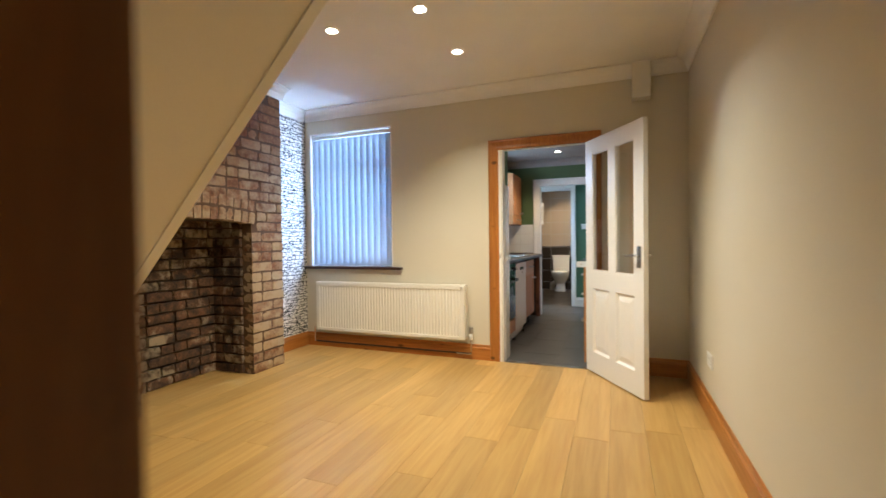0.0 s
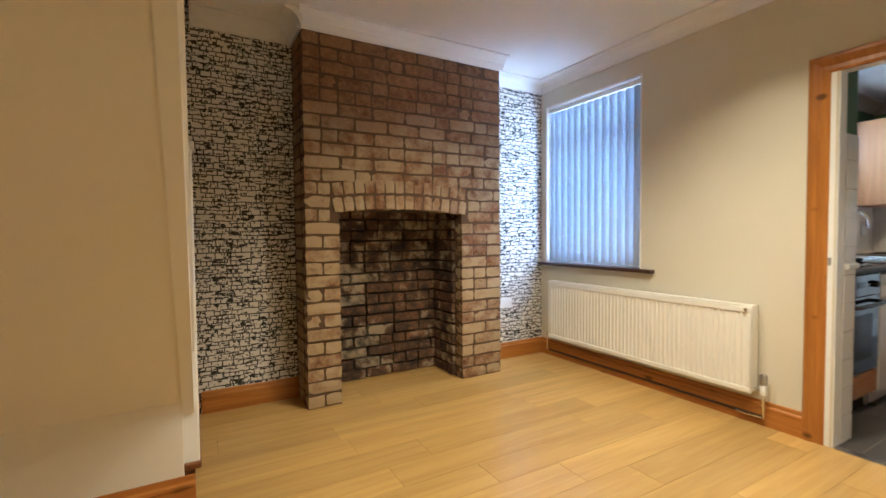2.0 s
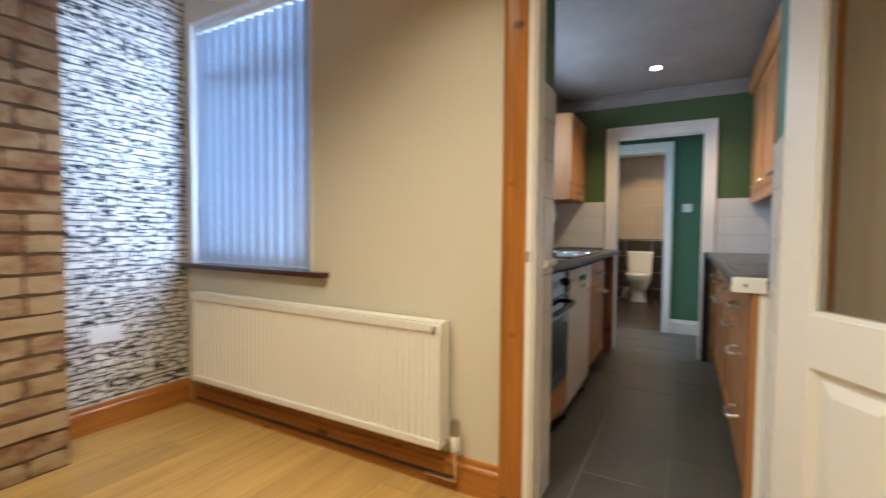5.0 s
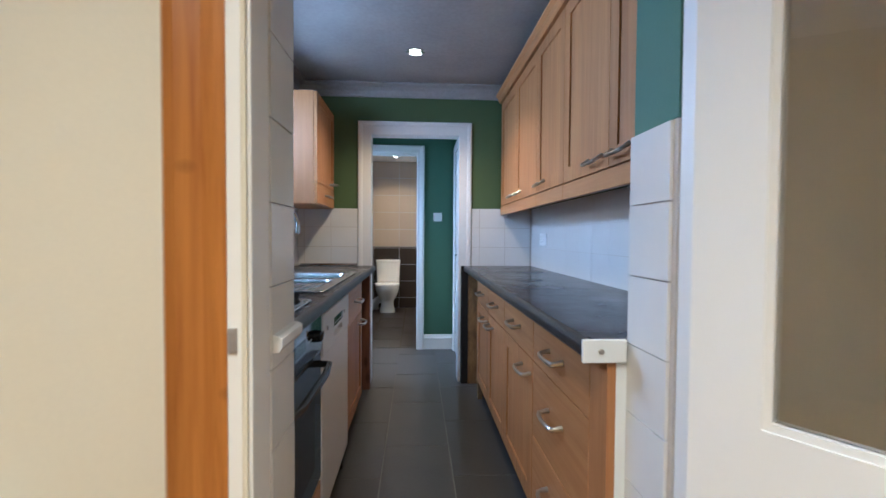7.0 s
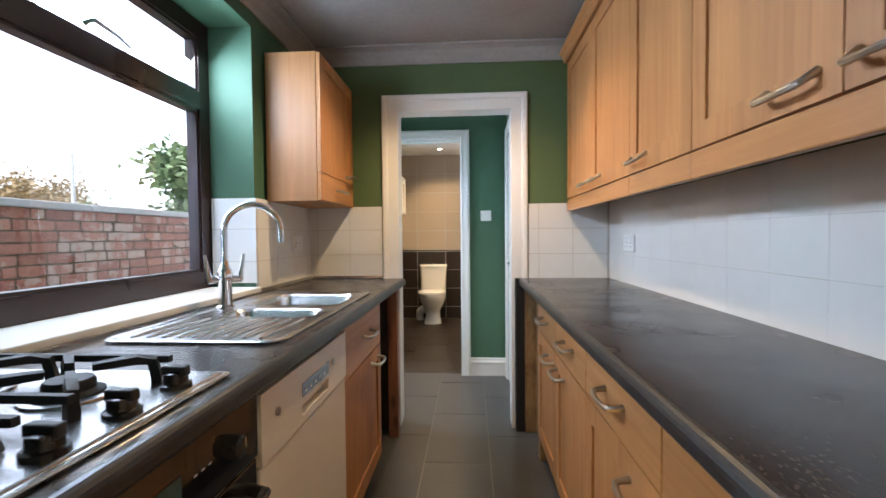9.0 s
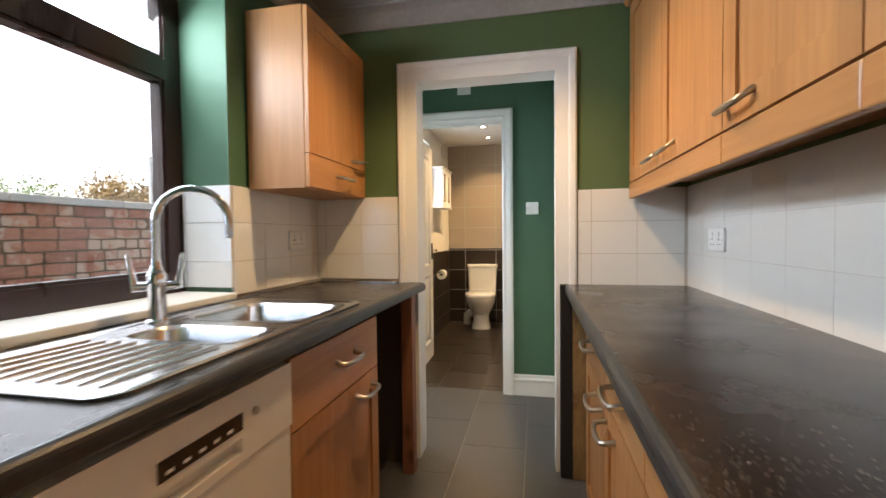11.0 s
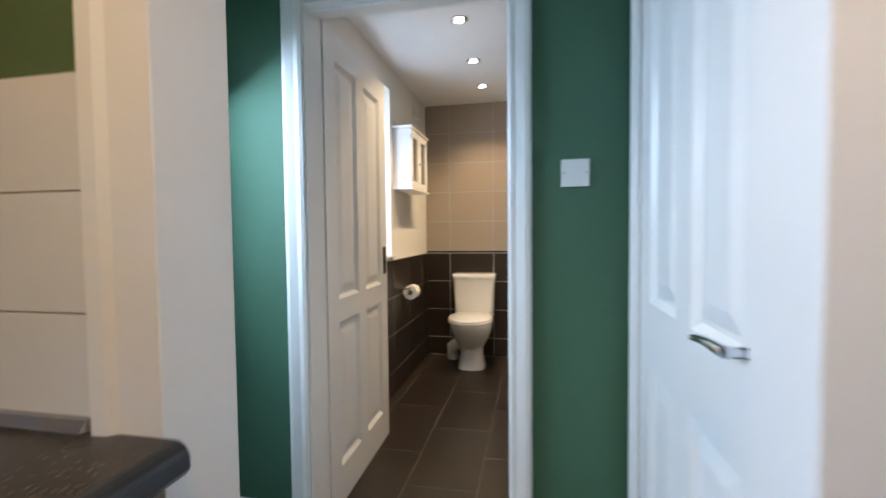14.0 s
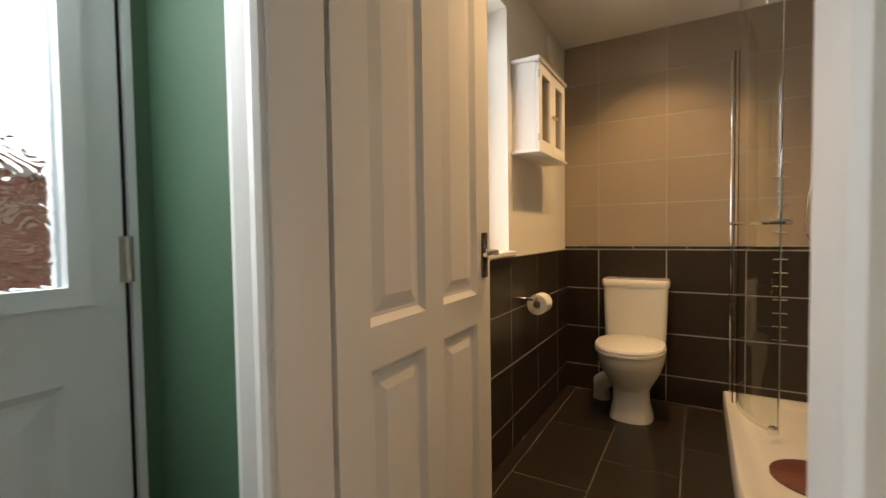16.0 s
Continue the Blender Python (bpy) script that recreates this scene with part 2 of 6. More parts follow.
GLOSS_WHITE = plain("white_gloss_paint", (0.80, 0.79, 0.76), 0.36, var=0.02, big=2, fine=150, relief=0.04)
PVC_WHITE = plain("white_upvc", (0.80, 0.83, 0.84), 0.25, var=0.03, relief=0.0)
DOOR_PALE = plain("pale_blue_white_door_skin", (0.70, 0.75, 0.76), 0.4, var=0.04, big=3, fine=80, relief=0.08)
PINE_Z = wood("varnished_pine_upright", (0.34, 0.112, 0.014), (0.57, 0.235, 0.038), (55, 55, 2.5), 0.3, 0.1, 0.9, (5, 5, 7))
PINE_X = wood("varnished_pine_across", (0.34, 0.112, 0.014), (0.57, 0.235, 0.038), (2.5, 55, 55), 0.3, 0.1, 0.9, (3, 7, 7))
PINE_Y = wood("varnished_pine_along", (0.34, 0.112, 0.014), (0.57, 0.235, 0.038), (55, 2.5, 55), 0.3, 0.1, 0.5, (7, 3, 7))
# The orange pine again, darkened to paint in the shade on the near frame.
PINE_SHADED = wood("shaded_varnished_pine", (0.17, 0.058, 0.010), (0.27, 0.105, 0.020), (55, 55, 2.5), 0.35, 0.0, 0.7, (11, 11, 4))
STAIR_WOOD = wood("dark_stair_wood", (0.14, 0.05, 0.015), (0.26, 0.10, 0.03), (3, 50, 50), 0.35)
OAK_FLOOR = wood("golden_oak_laminate", (0.52, 0.30, 0.080), (0.69, 0.45, 0.145), (28, 1.6, 28), 0.30, 0.2)
BEECH_Z = wood("beech_veneer_upright", (0.44, 0.185, 0.058), (0.57, 0.28, 0.098), (45, 45, 2.2), 0.45, 0.08)
BEECH_Y = wood("beech_veneer_along", (0.44, 0.185, 0.058), (0.57, 0.28, 0.098), (45, 2.2, 45), 0.36, 0.08)
RED_PINE = wood("bare_reddish_pine", (0.22, 0.085, 0.045), (0.36, 0.16, 0.09), (50, 50, 3), 0.55, 0.1, 0.6)
ROUGH_WOOD = wood("rough_stained_timber", (0.09, 0.045, 0.02), (0.40, 0.24, 0.09), (16, 16, 7), 0.8, 0.0, 0.8, (9, 9, 9))
BRICK = brick_material("old_lime_stained_brick", (0.16, 0.066, 0.028), (0.28, 0.145, 0.060), (0.41, 0.31, 0.17), 0.0, 0.66, 2.0)
BRICK_SOOT = brick_material("sooty_firebrick", (0.09, 0.045, 0.026), (0.27, 0.13, 0.055), (0.40, 0.33, 0.22), 0.95, 0.22)
BRICK_YARD = brick_material("yard_wall_brick", (0.28, 0.095, 0.065), (0.40, 0.18, 0.12), (0.45, 0.34, 0.27), 0.0, 0.1)
MORTAR = plain("old_lime_mortar", (0.115, 0.068, 0.036), 0.95, var=0.3, big=14, fine=120, relief=0.8, distance=0.006)
MORTAR_SOOT = plain("sooty_mortar", (0.075, 0.055, 0.036), 0.95, var=0.5, big=8, fine=120, relief=0.8, distance=0.006)
PAPER = wallpaper_material()
TILE_WHITE = plain("white_glazed_tile", (0.76, 0.75, 0.72), 0.13, var=0.03, big=6, fine=30, relief=0.04, rand=0.03)
GROUT_WHITE = plain("pale_grout", (0.54, 0.49, 0.43), 0.8, var=0.15, big=5)
TILE_FLOOR = plain("slate_grey_floor_tile", (0.080, 0.077, 0.075), 0.32, var=0.25, big=5, fine=60, relief=0.3, rand=0.15)
GROUT_BATH = plain("brown_floor_grout", (0.16, 0.13, 0.10), 0.85, var=0.2)
END_BOARD = plain("dark_backing_board", (0.10, 0.074, 0.058), 0.6, var=0.2)
GROUT_FLOOR = plain("grey_floor_grout", (0.22, 0.205, 0.185), 0.85, var=0.2)
TILE_BROWN = plain("dark_brown_wall_tile", (0.032, 0.022, 0.017), 0.32, var=0.25, big=5, fine=40, relief=0.12, rand=0.15)
TILE_BEIGE = plain("taupe_wall_tile", (0.40, 0.33, 0.26), 0.33, var=0.05, big=2, fine=35, relief=0.03, rand=0.08)
TILE_BATH_FLOOR = plain("dark_brown_floor_tile", (0.034, 0.026, 0.021), 0.3, var=0.25, big=5, fine=60, relief=0.25, rand=0.15)
RAD_WHITE = plain("radiator_enamel", (0.80, 0.77, 0.69), 0.32, var=0.03, relief=0.0)
CHROME = plain("polished_chrome", (0.75, 0.75, 0.76), 0.10, 1.0, var=0.05, relief=0.0)
STEEL = plain("brushed_steel", (0.56, 0.56, 0.56), 0.24, 1.0, var=0.1, big=3, fine=200, relief=0.05, stretch=(1, 0.05, 1))
NICKEL = plain("satin_nickel", (0.52, 0.48, 0.43), 0.3, 1.0, var=0.08, relief=0.0)
PLATE_DARK = plain("dark_satin_chrome", (0.22, 0.215, 0.21), 0.25, 1.0, var=0.08, relief=0.0)
BLACK_ENAMEL = plain("black_enamel", (0.014, 0.014, 0.015), 0.22, var=0.2, relief=0.05)
BLACK_GLASS = plain("black_oven_glass", (0.008, 0.008, 0.009), 0.05, var=0.1, relief=0.0, coat=0.5)
CAST_IRON = plain("matt_black_cast_iron", (0.016, 0.016, 0.016), 0.55, var=0.2, relief=0.3)
DISHWASHER_WHITE = plain("appliance_white", (0.76, 0.73, 0.68), 0.3, var=0.03, relief=0.0)
WORKTOP = worktop_material()
WORKTOP_EDGE = plain("worn_worktop_edge", (0.024, 0.026, 0.030), 0.33, var=0.35, big=12, fine=60, relief=0.3)
ROSEWOOD = plain("rosewood_brown_upvc", (0.030, 0.014, 0.012), 0.28, var=0.3, big=3, fine=100, relief=0.1, stretch=(1, 1, 0.2))
DARK_SILL = plain("dark_brown_sill", (0.045, 0.018, 0.010), 0.3, var=0.25)
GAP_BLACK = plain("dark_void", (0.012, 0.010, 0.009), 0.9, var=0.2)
CERAMIC = plain("white_ceramic", (0.80, 0.78, 0.72), 0.10, var=0.02, relief=0.0, coat=0.4)
PLASTIC_WHITE = plain("white_plastic", (0.78, 0.78, 0.76), 0.35, var=0.02, relief=0.0)
PAPER_ROLL = plain("toilet_tissue", (0.82, 0.80, 0.75), 0.95, var=0.04, fine=200, relief=0.3)
CLEAR_GLASS = glass_material("clear_glass")
SHOWER_GLASS = glass_material("shower_glass", (0.88, 0.90, 0.86))
WAVY_GLASS = glass_material("patterned_obscure_glass", (0.97, 0.99, 1.0), 0.02, 0.012)
FROST_GLASS = glass_material("frosted_window_glass", (0.97, 0.99, 1.0), 0.6)
BLIND = blind_material()
LAMP_GLOW = glow("lamp_face", (1.0, 0.86, 0.62), 18.0)
LED_BLUE = plain("display_window", (0.05, 0.10, 0.11), 0.1, var=0.1, relief=0.0)
MAT_RED = wood("red_brown_slats", (0.10, 0.03, 0.02), (0.22, 0.07, 0.05), (4, 60, 60), 0.5)
CONCRETE = plain("yard_concrete", (0.26, 0.25, 0.24), 0.9, var=0.2, big=2, fine=50, relief=0.5)
COPING = plain("pale_coping_stone", (0.45, 0.45, 0.44), 0.85, var=0.25, big=4, fine=60, relief=0.5)
LEAF = plain("green_leaves", (0.10, 0.15, 0.05), 0.6, var=0.5, big=1.5, fine=12, relief=0.0)
LEAF_RUST = plain("autumn_leaves", (0.17, 0.11, 0.035), 0.6, var=0.5, big=1.5, fine=12, relief=0.0)
BARK = plain("grey_bark", (0.09, 0.07, 0.05), 0.9, var=0.3, big=5, fine=40, relief=0.8)
DARK_METAL = plain("grey_metal_post", (0.35, 0.36, 0.37), 0.5, 0.4, var=0.1)

# ---- mesh helpers ----
random.seed(7)


def mesh_object(name, bm, mat, parent=None, smooth=False):
    me = bpy.data.meshes.new(name)
    bmesh.ops.recalc_face_normals(bm, faces=bm.faces)
    bm.to_mesh(me)
    bm.free()
    for m in (mat if isinstance(mat, (list, tuple)) else [mat]):
        me.materials.append(m)
    if smooth:
        for p in me.polygons:
            p.use_smooth = True
        me.set_sharp_from_angle(angle=math.radians(40))
    ob = new(name, me)
    if parent is not None:
        under(ob, parent)
    return ob


def under(ob, parent):
    ob.parent = parent
    chain = parent.matrix_basis.copy()
    p = parent
    while p.parent is not None:
        chain = p.parent.matrix_basis @ p.matrix_parent_inverse @ chain
        p = p.parent
    ob.matrix_parent_inverse = chain.inverted()
    return ob


def base(name, x, y, z, label, category, group="", kind=""):
    e = new(name)
    e.empty_display_size = 0.1
    e.location = (x, y, z)
    tagged(e, label, category, group, kind)
    return e


def add_box(bm, x0, x1, y0, y1, z0, z1, bevel=0.0, segments=2, index=0):
    r = bmesh.ops.create_cube(bm, size=1.0)
    vs = r["verts"]
    for v in vs:
        v.co = Vector((x0 + (v.co.x + 0.5) * (x1 - x0), y0 + (v.co.y + 0.5) * (y1 - y0), z0 + (v.co.z + 0.5) * (z1 - z0)))
    fs = {f for v in vs for f in v.link_faces}
    for f in fs:
        f.material_index = index
    if bevel:
        es = list({e for v in vs for e in v.link_edges})
        rb = bmesh.ops.bevel(bm, geom=es, offset=bevel, segments=segments, affect="EDGES", profile=0.5)
        for f in rb["faces"]:
            f.material_index = index


def box(name, x0, x1, y0, y1, z0, z1, mat, parent=None, bevel=0.0, segments=2):
    bm = bmesh.new()
    add_box(bm, x0, x1, y0, y1, z0, z1, bevel, segments)
    return mesh_object(name, bm, mat, parent)


AX = {"xz": lambda u, v, w: (u, w, v), "yz": lambda u, v, w: (w, u, v), "xy": lambda u, v, w: (u, v, w)}


def add_plate(bm, us, vs, solid, w0, w1, plane):
    """A plate cut into cells, with holes where solid(i, j) is false."""
    to = AX[plane]
    cache = {}

    def vert(i, j, k):
        if (i, j, k) not in cache:
            cache[i, j, k] = bm.verts.new(to(us[i], vs[j], (w0, w1)[k]))
        return cache[i, j, k]
    ok = {(i, j) for i in range(len(us) - 1) for j in range(len(vs) - 1) if solid(i, j)}
    for i, j in ok:
        for k in (0, 1):
            bm.faces.new([vert(i, j, k), vert(i + 1, j, k), vert(i + 1, j + 1, k), vert(i, j + 1, k)])
        for (a, b2, nb) in (((i, j), (i + 1, j), (i, j - 1)), ((i, j + 1), (i + 1, j + 1), (i, j + 1)), ((i, j), (i, j + 1), (i - 1, j)), ((i + 1, j), (i + 1, j + 1), (i + 1, j))):
            if nb not in ok:
                bm.faces.new([vert(*a, 0), vert(*b2, 0), vert(*b2, 1), vert(*a, 1)])


def wall(name, plane, us, vs, holes, w0, w1, mat, label):
    """A wall with its openings. holes: (u0, u1, v0, v1)."""
    bm = bmesh.new()
    U = sorted(set(us) | {h[0] for h in holes} | {h[1] for h in holes})
    V = sorted(set(vs) | {h[2] for h in holes} | {h[3] for h in holes})

    def solid(i, j):
        cu, cv = (U[i] + U[i + 1]) / 2, (V[j] + V[j + 1]) / 2
        return not any(a < cu < b and c < cv < d for a, b, c, d in holes)
    add_plate(bm, U, V, solid, w0, w1, plane)
    return tagged(mesh_object(name, bm, mat), label, "wall", kind="structure")


def add_tube(bm, pts, radius, sides=10, caps=True):
    pts = [Vector(p) for p in pts]
    rad = radius if isinstance(radius, (list, tuple)) else [radius] * len(pts)
    rings = []
    side = None
    for i, p in enumerate(pts):
        d = (pts[min(i + 1, len(pts) - 1)] - pts[max(i - 1, 0)]).normalized()
        if side is None:
            side = d.orthogonal().normalized()
        side = (side - d * side.dot(d)).normalized()
        other = d.cross(side)
        rings.append([bm.verts.new(p + (side * math.cos(a) + other * math.sin(a)) * rad[i]) for a in (2 * math.pi * k / sides for k in range(sides))])
    for r0, r1 in zip(rings, rings[1:]):
        for k in range(sides):
            bm.faces.new([r0[k], r0[(k + 1) % sides], r1[(k + 1) % sides], r1[k]])
    if caps:
        bm.faces.new(rings[0])
        bm.faces.new(rings[-1])


def tube(name, pts, radius, mat, parent=None, sides=10):
    bm = bmesh.new()
    add_tube(bm, pts, radius, sides)
    return mesh_object(name, bm, mat, parent, True)


def add_loft(bm, rings, cap0=True, cap1=True):
    rs = [[bm.verts.new(p) for p in r] for r in rings]
    n = len(rs[0])
    for a, b2 in zip(rs, rs[1:]):
        for k in range(n):
            bm.faces.new([a[k], a[(k + 1) % n], b2[(k + 1) % n], b2[k]])
    if cap0:
        bm.faces.new(rs[0])
    if cap1:
        bm.faces.new(rs[-1])


def loft(name, rings, mat, parent=None, smooth=True):
    bm = bmesh.new()
    add_loft(bm, rings)
    ob = mesh_object(name, bm, mat, parent, smooth)
    return ob


def lathe(name, x, y, profile, mat, parent=None, sides=20):
    """Turned about the upright axis at (x, y). profile: (radius, z)."""
    return loft(name, [[(x + r * math.cos(a), y + r * math.sin(a), z) for a in (2 * math.pi * k / sides for k in range(sides))] for r, z in profile], mat, parent)


def run(name, profile, start, end, across, mat, parent=None):
    """A moulding: profile points (out, up) swept from start to end; across is the level direction out of the wall."""
    bm = bmesh.new()
    s, e, o = Vector(start), Vector(end), Vector(across)
    add_loft(bm, [[p + o * u + Vector((0, 0, v)) for u, v in profile] for p in (s, e)])
    return mesh_object(name, bm, mat, parent)


SKIRT = [(0, 0), (0.018, 0), (0.018, 0.095), (0.021, 0.102), (0.019, 0.112), (0.011, 0.12), (0.009, 0.135), (0.005, 0.142), (0, 0.142)]
COVE = [(0, -0.10), (0.012, -0.10), (0.016, -0.082), (0.03, -0.052), (0.055, -0.028), (0.085, -0.016), (0.1, -0.012), (0.1, 0), (0, 0)]


def skirting(start, end, across, mat, label, profile=SKIRT):
    return tagged(run("baseboard", profile, start, end, across, mat), label, "skirting board", kind="structure")


def coving(start, end, across, label="white plaster coving under the ceiling", size=1.0, mat=CEIL_WHITE):
    return tagged(run("coving_trim", [(u * size, v * size) for u, v in COVE], start, end, across, mat), label, "coving", kind="structure")


ARCH = [(0, 0), (0, 0.014), (0.012, 0.020), (0.03, 0.018), (0.045, 0.022), (0.062, 0.026), (0.076, 0.024), (0.082, 0.016), (0.085, 0)]


def architrave(name, plane, u0, u1, top, w, out, mat, label, profile=ARCH, bottom=0.0, floor=None):
    """A mitred moulding round a doorway; out: +1 or -1, the way the moulding stands from the wall face at w."""
    bm = bmesh.new()
    to = AX[plane]
    lines = []
    for u, v in profile:
        lines.append([to(u0 - u, bottom, w + out * v), to(u0 - u, top + u, w + out * v), to(u1 + u, top + u, w + out * v), to(u1 + u, bottom if floor is None else floor, w + out * v)])
    add_loft(bm, [[lines[k][s] for k in range(len(profile))] for s in range(4)])
    return tagged(mesh_object(name, bm, mat), label, "door architrave", kind="structure")


def add_raised_panel(bm, x0, x1, z0, z1, y_face, y_deep, field=0.035):
    """A sunk panel with a raised field, seen from -y (y_face < y_deep) or +y."""
    def ring(m, y):
        return [bm.verts.new((x0 + m, y, z0 + m)), bm.verts.new((x1 - m, y, z0 + m)), bm.verts.new((x1 - m, y, z1 - m)), bm.verts.new((x0 + m, y, z1 - m))]
    d = y_deep - y_face
    rs = [ring(0, y_face), ring(0.012, y_face + d * 0.75), ring(0.016, y_deep), ring(0.026, y_deep), ring(0.026 + field, y_face + d * 0.35)]
    for r0, r1 in zip(rs, rs[1:]):
        for k in range(4):
            bm.faces.new([r0[k], r0[(k + 1) % 4], r1[(k + 1) % 4], r1[k]])
    bm.faces.new(rs[-1])


def lever_handle(name, parent, m, mat, swing=1):
    """A lever on a back plate; local: the plate lies in the xz plane, y- is outwards."""
    bm = bmesh.new()
    add_box(bm, -0.021, 0.021, -0.007, 0.0, -0.085, 0.065, 0.003, 2, 1)
    add_tube(bm, [(0, 0, 0), (0, -0.045, 0)], 0.009)
    add_tube(bm, [(0, -0.045, 0), (swing * 0.03, -0.05, 0.003), (swing * 0.07, -0.048, 0.0), (swing * 0.105, -0.05, -0.004)], [0.010, 0.009, 0.008, 0.007])
    ob = mesh_object(name, bm, [mat, PLATE_DARK], None, True)
    ob.matrix_world = m
    under(ob, parent)
    return ob


def panel_door(name, w, h, t, panels, glazed, m, mat, label, handle_u, handle_z=1.0, group="", swing=1, handle=True):
    """A framed door leaf in its own plane: x along the width, y the thickness. panels and glazed: (x0, x1, z0, z1)."""
    root = new(name)
    root.matrix_world = m
    tagged(root, label, "door", group)
    bm = bmesh.new()
    holes = panels + glazed
    U = sorted({0.0, w} | {p[0] for p in holes} | {p[1] for p in holes})
    V = sorted({0.0, h} | {p[2] for p in holes} | {p[3] for p in holes})

    def solid(i, j):
        cu, cv = (U[i] + U[i + 1]) / 2, (V[j] + V[j + 1]) / 2
        return not any(a < cu < b and c < cv < d for a, b, c, d in holes)
    add_plate(bm, U, V, solid, 0.0, t, "xz")
    for p in panels:
        add_raised_panel(bm, *p, 0.0, 0.014)
        add_raised_panel(bm, *p, t, t - 0.014)
    leaf = mesh_object("leaf", bm, mat)
    leaf.matrix_world = m
    under(leaf, root)
    for g in glazed:
        x0, x1, z0, z1 = g
        bm = bmesh.new()
        for y0, y1 in ((0.004, 0.014), (t - 0.014, t - 0.004)):
            add_plate(bm, [x0, x0 + 0.012, x1 - 0.012, x1], [z0, z0 + 0.012, z1 - 0.012, z1], lambda i, j: not (i == 1 and j == 1), y0, y1, "xz")
        bead = mesh_object("glazing_bead", bm, mat)
        bead.matrix_world = m
        under(bead, root)
        bm = bmesh.new()
        add_box(bm, x0 + 0.002, x1 - 0.002, t / 2 - 0.002, t / 2 + 0.002, z0 + 0.002, z1 - 0.002)
        pane = mesh_object("pane", bm, CLEAR_GLASS)
        pane.matrix_world = m
        under(pane, root)
    if handle:
        lever_handle("handle", root, m @ pose(handle_u, 0, handle_z), CHROME, swing)
        lever_handle("handle", root, m @ pose(handle_u, t, handle_z, 0, 0, 180), CHROME, -swing)
    return root

# ---- large structure: dining room ----
DB = 4.275      # dining side of the wall to the kitchen
KB = 4.49       # kitchen side of it
XL, XR = -3.05, 0.645
CZ = 2.52
wall("wall_back", "xz", [-3.4, 0.9], [0, 2.9], [(-2.985, -1.985, 0.857, 2.285), (-0.888, -0.095, -1, 2.0)], DB, KB - 0.03, WALL_CREAM, "cream painted wall with window and doorway")
wall("wall_right", "yz", [0.1, KB - 0.03], [0, 2.9], [], XR, XR + 0.2, WALL_CREAM, "plain cream painted wall")
wall("wall_left_papered", "yz", [0.1, 2.023], [0, 4.6], [], XL - 0.25, XL, PAPER, "wall in black and cream townscape wallpaper")
wall("wall_left_alcove", "yz", [3.57, DB], [0, 2.9], [], XL - 0.25, XL, PAPER, "alcove wall in black and cream townscape wallpaper")
wall("wall_front", "xz", [-3.4, 0.9], [0, 4.6], [(-0.19, 0.62, -1, 1.99)], 0.30, 0.50, WALL_WHITE, "off-white painted wall with a doorway")
wall("wall_lounge", "xz", [-1.5, 1.5], [0, 2.6], [], -1.75, -1.6, WALL_CREAM, "plain cream wall behind the doorway")
wall("wall_lounge_left", "yz", [-1.6, 0.30], [0, 2.6], [], -1.5, -1.4, WALL_CREAM, "plain cream wall")
wall("wall_lounge_right", "yz", [-1.6, 0.30], [0, 2.6], [], 1.3, 1.4, WALL_CREAM, "plain cream wall")
tagged(box("ceiling_lounge", -1.5, 1.5, -1.75, 0.3, 2.6, 2.7, CEIL_WHITE), "plain white ceiling", "ceiling", kind="structure")
tagged(box("floor_lounge", -1.5, 1.5, -1.75, 0.30, -0.1, -0.004, OAK_FLOOR), "wood laminate floor", "floor", kind="structure")
tagged(box("ceiling_dining", XL - 0.2, XR + 0.1, 1.42, DB, CZ, CZ + 0.12, CEIL_WHITE), "white ceiling with recessed lights", "ceiling", kind="structure")
tagged(box("ceiling_by_door", 0.05, XR + 0.1, 0.52, 1.42, CZ, CZ + 0.12, CEIL_WHITE), "white ceiling by the doorway", "ceiling", kind="structure")
wall("wall_stairwell", "xz", [XL - 0.2, 0.2], [CZ + 0.12, 4.6], [], 1.42, 1.5, WALL_WHITE, "white wall of the stairwell above the ceiling")
wall("wall_stairwell_end", "yz", [0.52, 1.42], [CZ + 0.12, 4.6], [], 0.1, 0.2, WALL_WHITE, "white end wall of the stairwell")
tagged(box("ceiling_stairwell", XL - 0.2, 0.3, 0.3, 1.6, 4.6, 4.7, CEIL_WHITE), "white ceiling over the stairs", "ceiling", kind="structure")
floor_d = tagged(box("floor_dining", -3.3, XR + 0.05, 0.30, KB - 0.19, -0.1, -0.010, DARK_SILL), "golden oak laminate plank floor", "floor", kind="structure")
coving((XL, DB, CZ), (XR, DB, CZ), (0, -1, 0))
coving((XR, 0.52, CZ), (XR, DB, CZ), (-1, 0, 0))
coving((XL, 3.57, CZ), (XL, DB, CZ), (1, 0, 0))
coving((XL, 1.42, CZ), (XL, 2.02, CZ), (1, 0, 0))
coving((-2.753, 2.0, CZ), (-2.753, 3.59, CZ), (1, 0, 0))
coving((XL, 2.023, CZ), (-2.70, 2.023, CZ), (0, -1, 0))
PINE_LABEL = "varnished orange pine skirting board"
skirting((XL, DB, 0), (-0.94, DB, 0), (0, -1, 0), PINE_X, PINE_LABEL)
skirting((-0.03, DB, 0), (XR, DB, 0), (0, -1, 0), PINE_X, PINE_LABEL)
skirting((XR, 0.52, 0), (XR, DB, 0), (-1, 0, 0), PINE_Y, PINE_LABEL)
skirting((XL, 3.57, 0), (XL, DB, 0), (1, 0, 0), PINE_Y, PINE_LABEL)
skirting((XL, 1.43, 0), (XL, 2.023, 0), (1, 0, 0), PINE_Y, PINE_LABEL)
